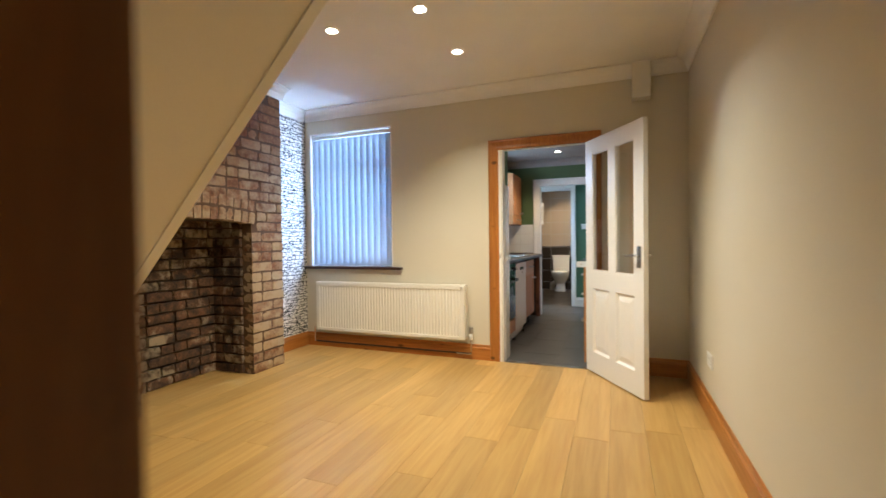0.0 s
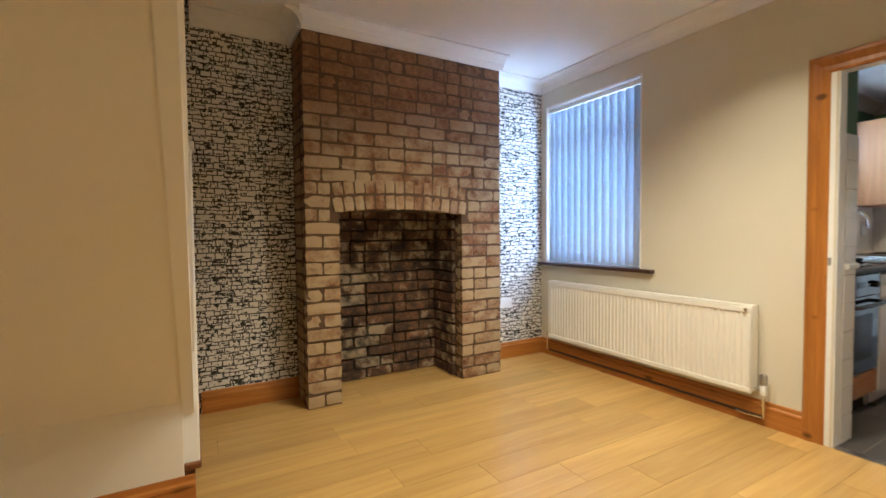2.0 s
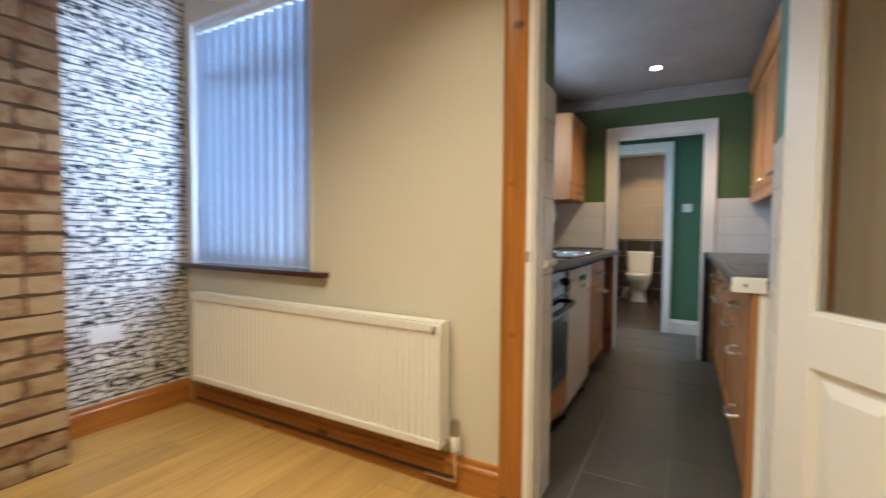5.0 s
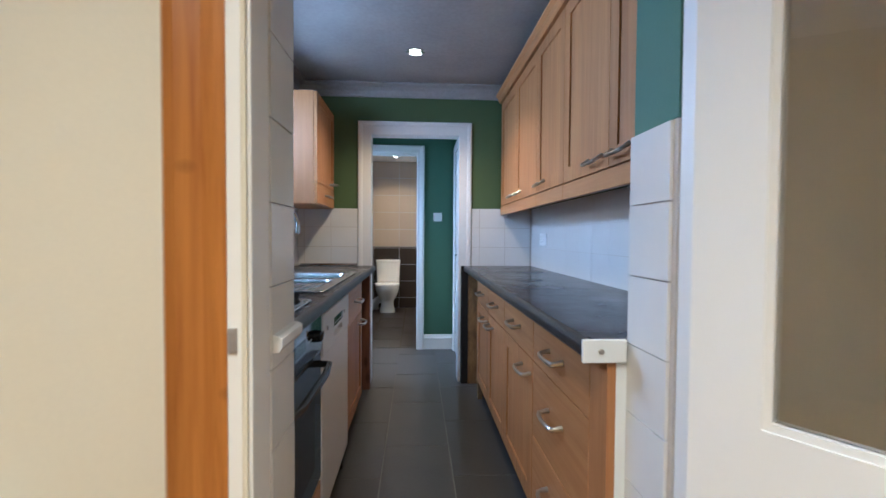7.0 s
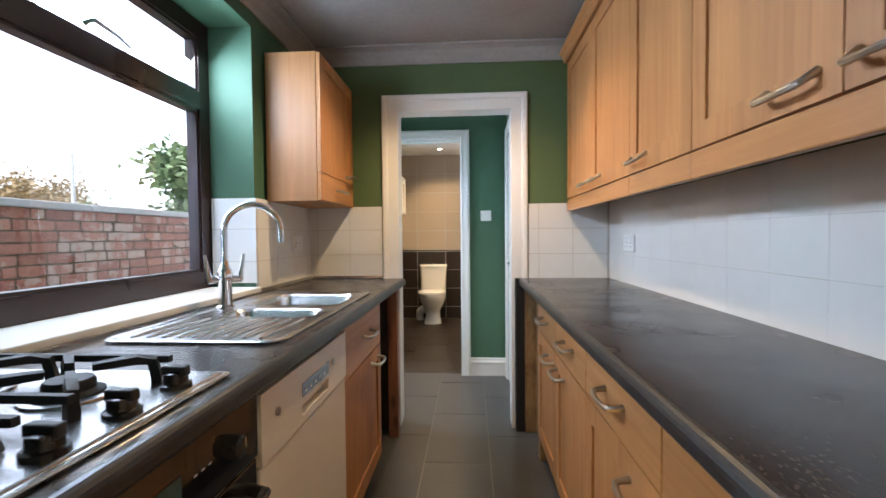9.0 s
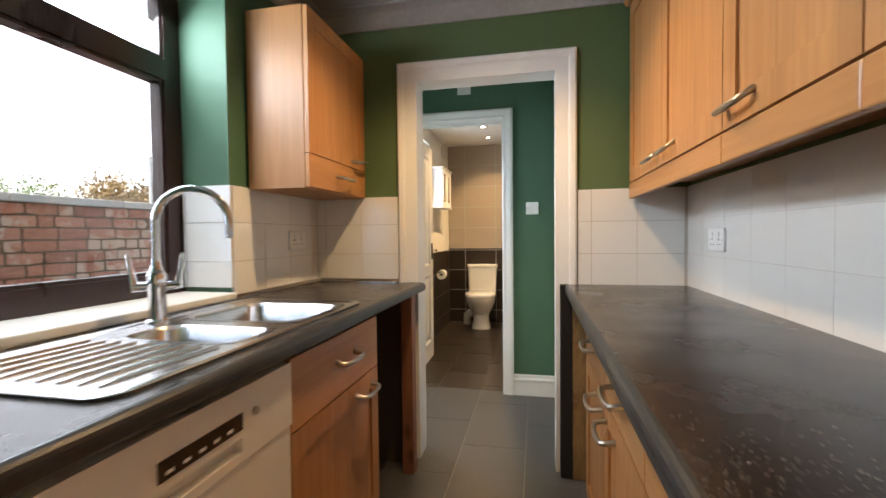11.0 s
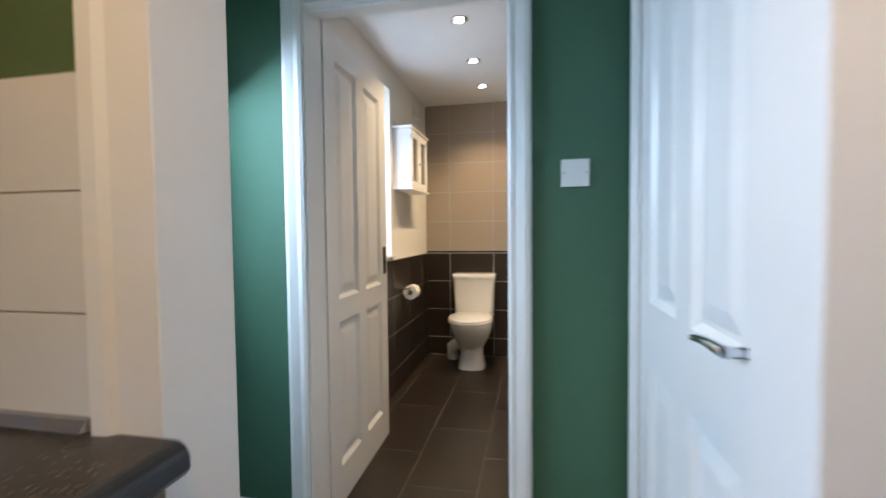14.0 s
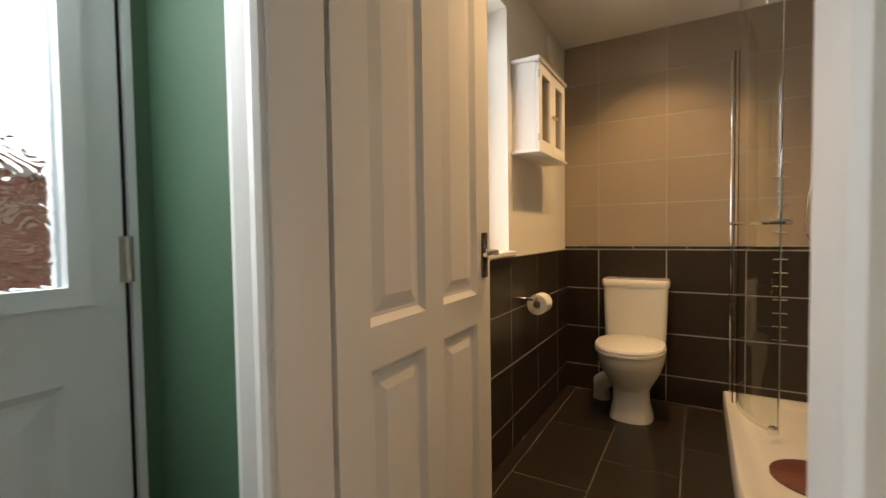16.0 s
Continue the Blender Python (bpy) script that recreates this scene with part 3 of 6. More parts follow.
# Pine architrave of the kitchen doorway and of the doorway behind
architrave("door_1_trim", "xz", -0.886, -0.098, 1.935, DB, -1, PINE_Z, "varnished orange pine architrave with knots", [(u * 1.15, v) for u, v in ARCH])
bm = bmesh.new()
add_box(bm, -0.8875, -0.847, DB - 0.012, DB + 0.072, 0, 1.985, 0.003)
add_box(bm, -0.112, -0.0955, DB - 0.012, DB + 0.052, 0, 1.985, 0.003)
add_box(bm, -0.847, -0.112, DB - 0.012, DB + 0.072, 1.935, 1.985, 0.003)
tagged(mesh_object("door_1_lining", bm, GLOSS_WHITE), "white gloss painted door lining", "door frame", kind="structure")
tagged(box("door_1_latch_plate", -0.884, -0.870, DB - 0.0145, DB - 0.011, 0.950, 0.990, CHROME), "chrome latch plate on the door lining", "latch plate", kind="structure")
tagged(box("door_1_bead", -0.862, -0.853, DB - 0.018, DB - 0.0122, 0, 1.93, WALL_CREAM, None, 0.002), "cream bead on the door lining", "trim", kind="structure")
tagged(box("threshold_trim", -0.838, -0.13, DB - 0.02, DB + 0.03, -0.002, 0.006, STEEL, None, 0.002), "silver metal threshold strip", "threshold", kind="structure")
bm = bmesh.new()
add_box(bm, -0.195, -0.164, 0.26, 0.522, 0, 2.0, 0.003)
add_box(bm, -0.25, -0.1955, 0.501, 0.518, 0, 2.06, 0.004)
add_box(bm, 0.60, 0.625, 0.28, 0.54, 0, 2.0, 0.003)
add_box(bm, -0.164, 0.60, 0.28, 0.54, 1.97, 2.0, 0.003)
tagged(mesh_object("door_2_trim", bm, PINE_SHADED), "varnished pine door frame with a knot, colour darkened for shade", "door frame", kind="structure")

# ---- large structure: kitchen, hall and bathroom ----
KX0, KX1, KE, KC = -1.50, 0.325, 6.965, 2.285
wall("wall_kitchen_near", "xz", [-1.9, 0.6], [0, 2.6], [(-0.886, -0.097, -1, 2.0)], KB - 0.03, KB, WALL_GREEN, "green painted kitchen wall round the doorway")
wall("wall_kitchen_left", "yz", [KB, KE], [0, 2.6], [(5.0, 6.285, 0.914, 2.13)], KX0 - 0.30, KX0, WALL_GREEN, "dark green painted wall with a window")
wall("wall_kitchen_right", "yz", [KB, KE + 0.1], [0, 2.6], [], KX1, KX1 + 0.15, WALL_GREEN_LAMPLIT, "green painted wall behind the units, tinted for warm lamplight")
wall("wall_kitchen_end", "xz", [KX0 - 0.3, KX1 + 0.1], [0, 2.6], [(-0.955, -0.245, -1, 1.925)], KE, KE + 0.085, WALL_GREEN_LAMPLIT, "green painted wall with a doorway, tinted for warm lamplight")
wall("wall_hall_near", "xz", [KX0 - 0.3, KX1 + 0.1], [0, 2.6], [(-0.955, -0.245, -1, 1.925)], KE + 0.085, KE + 0.11, WALL_GREEN, "green painted hall side of the kitchen wall")
tagged(box("ceiling_kitchen", KX0 - 0.3, KX1 + 0.1, KB - 0.03, KE, KC, KC + 0.1, CEIL_DIMMED), "white kitchen ceiling", "ceiling", kind="structure")
coving((KX0, KE, KC), (KX1, KE, KC), (0, -1, 0), size=0.9, mat=CEIL_DIMMED)
coving((KX0, KB, KC), (KX0, KE, KC), (1, 0, 0), size=0.9, mat=CEIL_DIMMED)
coving((KX1, KB, KC), (KX1, KE, KC), (-1, 0, 0), size=0.9, mat=CEIL_DIMMED)
floor_k = tagged(box("floor_kitchen", KX0 - 0.2, KX1 + 0.2, KB - 0.19, 8.02, -0.1, -0.0015, GROUT_FLOOR), "slate grey tiled floor with pale joints", "floor", kind="structure")
floor_b = tagged(box("floor_bathroom", -1.7, 0.6, 8.02, 10.7, -0.1, -0.0015, GROUT_BATH), "dark brown tiled bathroom floor", "floor", kind="structure")
wall("wall_door_reveal", "yz", [DB + 0.074, KB], [1.63, 1.992], [], -0.8875, -0.852, WALL_GREEN, "green painted strip of the doorway")
wall("wall_door_reveal_far", "yz", [DB + 0.054, KB], [1.357, 1.992], [], -0.115, -0.096, WALL_GREEN, "green painted strip of the doorway")
tagged(box("door_head_trim", -0.852, -0.115, DB + 0.074, KB, 1.994, 1.999, WALL_GREEN), "green painted underside of the doorway", "trim", kind="structure")

HX0, HX1, HE, HC = -1.66, -0.205, 7.965, 2.262
KARCH = [(0, 0), (0, 0.012), (0.05, 0.014), (0.06, 0.022), (0.08, 0.024), (0.088, 0.018), (0.09, 0)]
architrave("door_3_trim", "xz", -0.948, -0.252, 1.925, KE, -1, GLOSS_WHITE, "white gloss moulded architrave", KARCH, bottom=0.90, floor=0.91)
architrave("door_3_inner_trim", "xz", -0.948, -0.252, 1.925, KE + 0.11, 1, GLOSS_WHITE, "white gloss moulded architrave", KARCH[:1] + [(0.045, 0.012), (0.045, 0)])
bm = bmesh.new()
add_box(bm, -0.958, -0.938, KE - 0.012, KE + 0.122, 0, 1.945, 0.002)
add_box(bm, -0.262, -0.242, KE - 0.012, KE + 0.122, 0, 1.945, 0.002)
add_box(bm, -0.938, -0.262, KE - 0.012, KE + 0.122, 1.915, 1.94, 0.002)
tagged(mesh_object("door_3_lining", bm, GLOSS_WHITE), "white gloss painted door lining", "door frame", kind="structure")
wall("wall_hall_left", "yz", [KE + 0.11, HE], [0, 2.5], [(7.12, 7.935, -1, 1.99)], HX0 - 0.22, HX0, WALL_GREEN, "green wall round the back door")
wall("wall_hall_right", "yz", [KE + 0.11, HE], [0, 2.5], [(7.15, 7.87, -1, 1.97)], HX1, HX1 + 0.12, WALL_GREEN, "green wall round a white door")
tagged(box("wall_cupboard_back", HX1 + 0.12, HX1 + 0.2, 7.05, 7.95, 0, 2.4, WALL_WHITE), "white wall behind the cupboard door", "wall", kind="structure")
BX = (-1.315, -0.567)
wall("wall_hall_end", "xz", [HX0 - 0.2, 0.6], [0, 2.5], [(BX[0], BX[1], -1, 1.975)], HE, HE + 0.11, WALL_GREEN, "green painted wall with the bathroom doorway")
wall("wall_bath_near", "xz", [-1.7, 0.6], [0, 2.5], [(BX[0], BX[1], -1, 1.975)], HE + 0.11, HE + 0.12, WALL_WHITE, "cream bathroom wall round the doorway")
tagged(box("ceiling_hall", HX0 - 0.2, HX1 + 0.2, KE + 0.11, HE, HC, HC + 0.1, CEIL_WHITE), "white hall ceiling", "ceiling", kind="structure")
architrave("door_4_trim", "xz", BX[0] + 0.012, BX[1] - 0.02, 1.965, HE, -1, GLOSS_WHITE, "white gloss stepped architrave", [(u * 0.9, v) for u, v in ARCH])
bm = bmesh.new()
for a, b2 in ((BX[0], BX[0] + 0.02), (BX[1] - 0.02, BX[1])):
    add_box(bm, a, b2, HE - 0.003, HE + 0.125, 0, 1.975, 0.002)
add_box(bm, BX[0] + 0.02, BX[1] - 0.02, HE - 0.003, HE + 0.125, 1.955, 1.975, 0.002)
add_box(bm, BX[0] + 0.02, BX[1] - 0.02, HE + 0.035, HE + 0.07, 1.943, 1.955, 0.002)
tagged(mesh_object("door_4_lining", bm, GLOSS_WHITE), "white gloss painted door lining", "door frame", kind="structure")
WS = [(u * 0.9, v * 1.05) for u, v in SKIRT]
skirting((-0.52, HE, 0), (HX1, HE, 0), (0, -1, 0), GLOSS_WHITE, "white gloss skirting board", WS)
skirting((HX0, HE, 0), (-1.385, HE, 0), (0, -1, 0), GLOSS_WHITE, "white gloss skirting board", WS)

BX0, BX1, BE, BC = -1.485, 0.36, 10.52, 2.308
wall("wall_bath_left", "yz", [HE + 0.12, BE], [0, 2.5], [(8.86, 9.478, 0.975, 2.14)], BX0 - 0.24, BX0, WALL_WHITE, "cream painted bathroom wall with a window")
wall("wall_bath_back", "xz", [-1.75, 0.6], [0, 2.5], [], BE + 0.012, BE + 0.15, GROUT_FLOOR, "bathroom wall in brown and taupe tiles")
wall("wall_bath_right", "yz", [HE + 0.12, BE + 0.012], [0, 2.5], [], BX1, BX1 + 0.12, TILE_BEIGE, "taupe bathroom wall behind the shower")
tagged(box("ceiling_bathroom", -1.7, 0.6, HE + 0.05, BE + 0.1, BC, BC + 0.1, CEIL_WHITE), "white bathroom ceiling with recessed lights", "ceiling", kind="structure")
# Unseen slab added to keep sun and sky out of the rooms.
tagged(box("light_cover", -3.5, 1.0, 0.0, 11.0, 4.75, 4.85, CONCRETE), "unseen flat cover added to block sky light over the rooms", "roof", kind="structure")

# ---- chimney breast and fireplace ----
FX, Y0, Y1 = -2.753, 2.023, 3.573     # breast face and its two sides
H0, H1, HZ, HB = 2.256, 3.195, 1.268, -3.20
breast = base("chimney_breast", (FX - 0.2), (Y0 + Y1) / 2, 0, "exposed old brick chimney breast with open fireplace", "chimney breast", kind="structure")
bm = bmesh.new()
g = 0.007
add_plate(bm, [Y0 + g, H0 - g, H1 + g, Y1 - g], [0, HZ + 0.04, 2.44], lambda i, j: not (i == 1 and j == 0), HB, FX - g, "yz")
mesh_object("mortar", bm, MORTAR, breast)
bm = bmesh.new()
add_plate(bm, [Y0 - 0.1, Y1 + 0.1], [0, 2.9], lambda i, j: True, HB - 0.2, HB - 0.001, "yz")
mesh_object("rear_mortar", bm, MORTAR_SOOT, breast)
tagged(box("breast_frieze", HB, FX - 0.005, Y0 - 0.004, Y1 + 0.004, 2.425, CZ, WALL_WHITE), "white plaster band above the bricks", "trim", kind="structure")


def rough_brick_mesh(seed):
    rng = random.Random(seed)
    bm = bmesh.new()
    bmesh.ops.create_cube(bm, size=1.0)
    bmesh.ops.subdivide_edges(bm, edges=bm.edges[:], cuts=1, use_grid_fill=True)
    for v in bm.verts:
        c = v.co
        n_edge = sum(abs(abs(a) - 0.5) < 1e-4 for a in c)
        f = 1.0 - 0.035 * (n_edge >= 2) - 0.03 * (n_edge == 3)
        v.co = Vector((c.x * f, c.y * (f if n_edge == 3 else 1) + rng.uniform(-0.022, 0.022), c.z * f + rng.uniform(-0.06, 0.06)))
        v.co.x += rng.uniform(-0.03, 0.03)
    me = bpy.data.meshes.new("brick")
    bmesh.ops.recalc_face_normals(bm, faces=bm.faces)
    bm.to_mesh(me)
    bm.free()
    for p in me.polygons:
        p.use_smooth = False
    return me


def brick_set(mat, count=7, seed=1):
    out = []
    for i in range(count):
        me = rough_brick_mesh(seed * 100 + i)
        me.materials.append(mat)
        out.append(me)
    return out


BM_FRONT, BM_SOOT, BM_YARD = brick_set(BRICK, 8, 1), brick_set(BRICK_SOOT, 6, 2), brick_set(BRICK_YARD, 6, 3)
brng = random.Random(11)


def lay(meshes, parent, centre, size, tilt=0.0, axis=0):
    o = new("brick", brng.choice(meshes))
    o.location = centre
    o.scale = size
    o.rotation_euler = (tilt, 0, 0) if axis == 0 else (0, tilt, 0)
    under(o, parent)
    return o


def course(u0, u1, row, stretch=0.235, head=0.115):
    """Cuts one course into stretchers and headers: a list of (start, end)."""
    out, u = [], u0
    off = 0.0 if row % 2 == 0 else head
    if off and u1 - u0 > 0.2:
        out.append((u, u + off))
        u += off
    while u1 - u > 0.03:
        step = stretch if brng.random() < 0.72 else head
        step *= brng.uniform(0.95, 1.05)
        if u1 - u - step < 0.06:
            step = u1 - u
        if step > stretch * 1.2:
            step = (u1 - u) / 2
        out.append((u, u + step))
        u += step
    return out


ROW = 0.0866
for r in range(28):
    z0, z1 = r * ROW, (r + 1) * ROW
    if z1 < HZ - 0.01:
        spans = [(Y0, H0), (H1, Y1)]
    elif z1 < 1.49:
        spans = [(Y0, H0 - 0.06), (H1 + 0.06, Y1)]
    else:
        spans = [(Y0, Y1)]
    for a, b2 in spans:
        parts = course(a, b2, r)
        if b2 - a < 0.27:
            parts = [(a, b2)] if r % 2 else [(a, (a + b2) / 2), ((a + b2) / 2, b2)]
        for p, q in parts:
            d = brng.uniform(-0.004, 0.005)
            lay(BM_FRONT, breast, (FX - 0.05 + d, (p + q) / 2, (z0 + z1) / 2 + brng.uniform(-0.002, 0.002)), (0.10, q - p - 0.010, ROW - 0.012), brng.uniform(-0.012, 0.012))
# Two rings of upright bricks over the opening, slightly cambered
n_arch = 14
for ring, (base_z, hgt) in enumerate(((HZ - 0.002, 0.108), (HZ + 0.112, 0.098))):
    a, b2 = H0 - 0.05, H1 + 0.05
    for i in range(n_arch):
        t = (i + 0.5) / n_arch
        wdt = (b2 - a) / n_arch
        camber = 0.034 * (1 - (2 * t - 1) ** 2)
        lay(BM_FRONT, breast, (FX - 0.05 + brng.uniform(-0.004, 0.004), a + (i + 0.5) * wdt, base_z + camber + hgt / 2), (0.10, wdt - 0.010, hgt - 0.010), (t - 0.5) * -0.35)
# The returned side by the papered wall
for r in range(28):
    z0 = r * ROW
    cuts = [(XL, FX - 0.105)]
    for p, q in cuts:
        lay(BM_FRONT, breast, ((p + q) / 2, Y0 + 0.045, z0 + ROW / 2), (q - p - 0.012, 0.09, ROW - 0.015), 0.0)

recess = base("fireplace_recess", HB, (H0 + H1) / 2, 0, "soot-blackened brick lining of the open fireplace", "fireplace", kind="structure")
for r in range(16):
    z0 = r * 0.083
    for p, q in course(H0 - 0.02, H1 + 0.02, r + 1, 0.225, 0.11):
        lay(BM_SOOT, recess, (HB + 0.012 + brng.uniform(-0.006, 0.008), (p + q) / 2, z0 + 0.0415), (0.04, q - p - 0.012, 0.083 - 0.013), brng.uniform(-0.02, 0.02))
    for p, q in course(HB + 0.02, FX - 0.10, r, 0.225, 0.11):
        lay(BM_SOOT, recess, ((p + q) / 2, H1 - 0.006, z0 + 0.0415), (q - p - 0.012, 0.03, 0.07), 0.0)
        lay(BM_SOOT, recess, ((p + q) / 2, H0 + 0.006, z0 + 0.0415), (q - p - 0.012, 0.03, 0.07), 0.0)
bm = bmesh.new()
add_box(bm, HB, FX - 0.11, H0 - 0.02, H1 + 0.02, HZ + 0.035, HZ + 0.05)
mesh_object("throat", bm, MORTAR_SOOT, recess)

# ---- stairs ----
SLOPE = 1.027
SX, SZ, SY = -1.972, 0.448, 1.372


def soffit_z(x):
    return SZ + (x - SX) * SLOPE


stairs = base("staircase", -1.5, 1.0, 0, "white boarded staircase with turned white balusters", "staircase", kind="structure")
bm = bmesh.new()
top_x = SX + (CZ + 0.3 - SZ) / SLOPE
vs = [[bm.verts.new(p) for p in ((SX, y, 0.0), (SX, y, SZ), (top_x, y, CZ + 0.3), (top_x, y, CZ + 0.36), (SX - 0.055, y, SZ), (SX - 0.055, y, 0.0))] for y in (0.521, SY - 0.02)]
for k in range(6):
    bm.faces.new([vs[0][k], vs[0][(k + 1) % 6], vs[1][(k + 1) % 6], vs[1][k]])
bm.faces.new(vs[0])
bm.faces.new(vs[1])
mesh_object("soffit", bm, WALL_WHITE, stairs)
bm = bmesh.new()
add_loft(bm, [[(x, y, soffit_z(x) + dz) for y, dz in ((SY - 0.02, -0.008), (SY + 0.022, -0.008), (SY + 0.022, 0.25), (SY + 0.03, 0.255), (SY + 0.03, 0.285), (SY - 0.03, 0.285), (SY - 0.03, 0.25), (SY - 0.02, 0.25))] for x in (SX - 0.06, top_x)])
mesh_object("outer_string", bm, GLOSS_WHITE, stairs)
bm = bmesh.new()
add_loft(bm, [[(x, y, soffit_z(x) + dz) for y, dz in ((SY - 0.025, 1.06), (SY + 0.025, 1.06), (SY + 0.03, 1.10), (SY + 0.012, 1.125), (SY - 0.012, 1.125), (SY - 0.03, 1.10))] for x in (SX - 0.06, top_x)])
mesh_object("handrail", bm, GLOSS_WHITE, stairs)
TURNED = [(0.016, 0), (0.016, 0.10), (0.011, 0.115), (0.017, 0.13), (0.010, 0.15), (0.014, 0.24), (0.018, 0.34), (0.013, 0.44), (0.010, 0.52), (0.017, 0.54), (0.010, 0.56), (0.016, 0.58), (0.016, 0.80)]
for i in range(11):
    bx = SX + 0.04 + i * 0.125
    z0 = soffit_z(bx) + 0.28
    lathe("baluster", bx, SY, [(r, z0 + z) for r, z in TURNED], GLOSS_WHITE, stairs, 10)
bm = bmesh.new()
add_box(bm, SX - 0.145, SX - 0.06, SY - 0.045, SY + 0.04, 0.16, 1.50, 0.008)
add_box(bm, SX - 0.155, SX - 0.05, SY - 0.055, SY + 0.05, 1.50, 1.53, 0.008)
mesh_object("newel_post", bm, GLOSS_WHITE, stairs)
bm = bmesh.new()
add_box(bm, XL, SX - 0.06, 0.521, SY + 0.02, 0.0, 0.135, 0.0)
add_box(bm, XL, SX - 0.045, 0.521, SY + 0.045, 0.136, 0.165, 0.008)
mesh_object("bottom_step", bm, STAIR_WOOD, stairs)
for i in range(10):
    x0 = SX - 0.055 + i * 0.19
    bm = bmesh.new()
    add_box(bm, x0, x0 + 0.22, 0.521, SY - 0.022, 0.66 + i * 0.195, 0.69 + i * 0.195, 0.004)
    add_box(bm, x0 + 0.01, x0 + 0.025, 0.521, SY - 0.022, 0.47 + i * 0.195, 0.66 + i * 0.195)
    mesh_object("tread", bm, STAIR_WOOD, stairs)
run("wall_string", [(0, 0.166), (0.02, 0.166), (0.02, 0.28), (0.012, 0.295), (0, 0.295)], (XL, 0.521, 0), (XL, SY + 0.02, 0), (1, 0, 0), STAIR_WOOD, stairs)
skirting((SX, 0.521, 0), (SX, SY + 0.02, 0), (1, 0, 0), PINE_Y, PINE_LABEL)

# ---- dining room things ----


def window_unit(name, plane, u0, u1, v0, v1, w0, w1, mat, label, bars_u=(), bars_v=(), width=0.06, glass=CLEAR_GLASS):
    root = tagged(new(name), label, "window", kind="structure")
    root.location = AX[plane]((u0 + u1) / 2, v0, (w0 + w1) / 2)
    bm = bmesh.new()
    U = sorted([u0, u0 + width, u1 - width, u1] + [b + s * width / 2 for b in bars_u for s in (-1, 1)])
    V = sorted([v0, v0 + width, v1 - width, v1] + [b + s * width / 2 for b in bars_v for s in (-1, 1)])
    add_plate(bm, U, V, lambda i, j: i % 2 == 0 or j % 2 == 0, w0, w1, plane)
    mesh_object("sash", bm, mat, root)
    mid = (w0 + w1) / 2
    for i in range(1, len(U) - 1, 2):
        for j in range(1, len(V) - 1, 2):
            a, b2, c, d = U[i], U[i + 1], V[j], V[j + 1]
            bm = bmesh.new()
            add_plate(bm, [a, a + 0.012, b2 - 0.012, b2], [c, c + 0.012, d - 0.012, d], lambda p, q: not (p == 1 and q == 1), w0 + 0.008, w1 - 0.008, plane)
            mesh_object("glazing_bead", bm, mat, root)
            bm = bmesh.new()
            add_plate(bm, [a + 0.004, b2 - 0.004], [c + 0.004, d - 0.004], lambda p, q: True, mid - 0.002, mid + 0.002, plane)
            p = mesh_object("pane", bm, glass, root)
            p.visible_shadow = False
    return root


window_unit("window_1", "xz", -2.985, -1.985, 0.857, 2.285, 4.375, 4.435, PVC_WHITE, "white plastic window behind the blind", bars_v=(1.93,))
bm = bmesh.new()
for a, b2, c, d in ((-2.985, -2.973, 0.857, 2.285), (-1.997, -1.985, 0.857, 2.285)):
    add_box(bm, a, b2, DB - 0.002, 4.375, c, d)
add_box(bm, -2.973, -1.997, DB - 0.002, 4.375, 2.273, 2.285)
tagged(mesh_object("window_1_lining", bm, GLOSS_WHITE), "white painted window reveal", "window reveal", kind="structure")
tagged(box("window_1_sill", XL + 0.002, -1.875, 4.228, 4.375, 0.832, 0.858, DARK_SILL, None, 0.005), "dark brown window sill board", "window sill", kind="structure")

blind = base("vertical_blind", -2.485, 4.32, 0.86, "closed lavender-grey vertical fabric blind in a window", "blind")
box("headrail", -2.97, -2.0, 4.295, 4.335, 2.225, 2.262, PVC_WHITE, blind, 0.004)
NS = 13
for i in range(NS):
    cx = -2.93 + i * (0.90 / (NS - 1))
    bm = bmesh.new()
    cols = []
    for k in range(5):
        s = (k - 2) / 2
        dx, dy = s * 0.038, s * 0.027 + (s * s) * 0.010
        cols.append([(cx + dx, 4.315 + dy, z) for z in (0.872, 2.222)])
    add_plate_rows = [[bm.verts.new(p) for p in c] for c in cols]
    back_rows = [[bm.verts.new((p[0], p[1] + 0.0012, p[2])) for p in c] for c in cols]
    for rows in (add_plate_rows, back_rows):
        for a, b2 in zip(rows, rows[1:]):
            bm.faces.new([a[0], b2[0], b2[1], a[1]])
    mesh_object("slat", bm, BLIND, blind, True)
    box("slat_weight", cx - 0.043, cx + 0.043, 4.311, 4.319, 0.868, 0.876, PVC_WHITE, blind)
tube("control_wand", [(-2.955, 4.30, 2.22), (-2.957, 4.30, 1.2)], 0.003, PVC_WHITE, blind, 6)

rad = base("radiator", -2.02, 4.21, 0.18, "cream-white steel panel radiator with pipes and valve", "radiator")
RX0, RX1, RZ0, RZ1 = -2.86, -1.20, 0.19, 0.70
bm = bmesh.new()
n_f = 50
prof = []
for i in range(n_f):
    a = RX0 + 0.03 + i * (RX1 - RX0 - 0.06) / n_f
    p = (RX1 - RX0 - 0.06) / n_f
    prof += [(a, 0.0), (a + p * 0.22, 0.0), (a + p * 0.36, 0.009), (a + p * 0.86, 0.009)]
prof = [(RX0, 0.0)] + prof + [(RX1 - 0.03, 0.0), (RX1, 0.0)]
fr = [[bm.verts.new((x, 4.185 + d, z)) for x, d in prof] for z in (RZ0 + 0.03, RZ1 - 0.04)]
for k in range(len(prof) - 1):
    bm.faces.new([fr[0][k], fr[0][k + 1], fr[1][k + 1], fr[1][k]])
add_box(bm, RX0, RX1, 4.183, 4.20, RZ0, RZ0 + 0.03, 0.003)
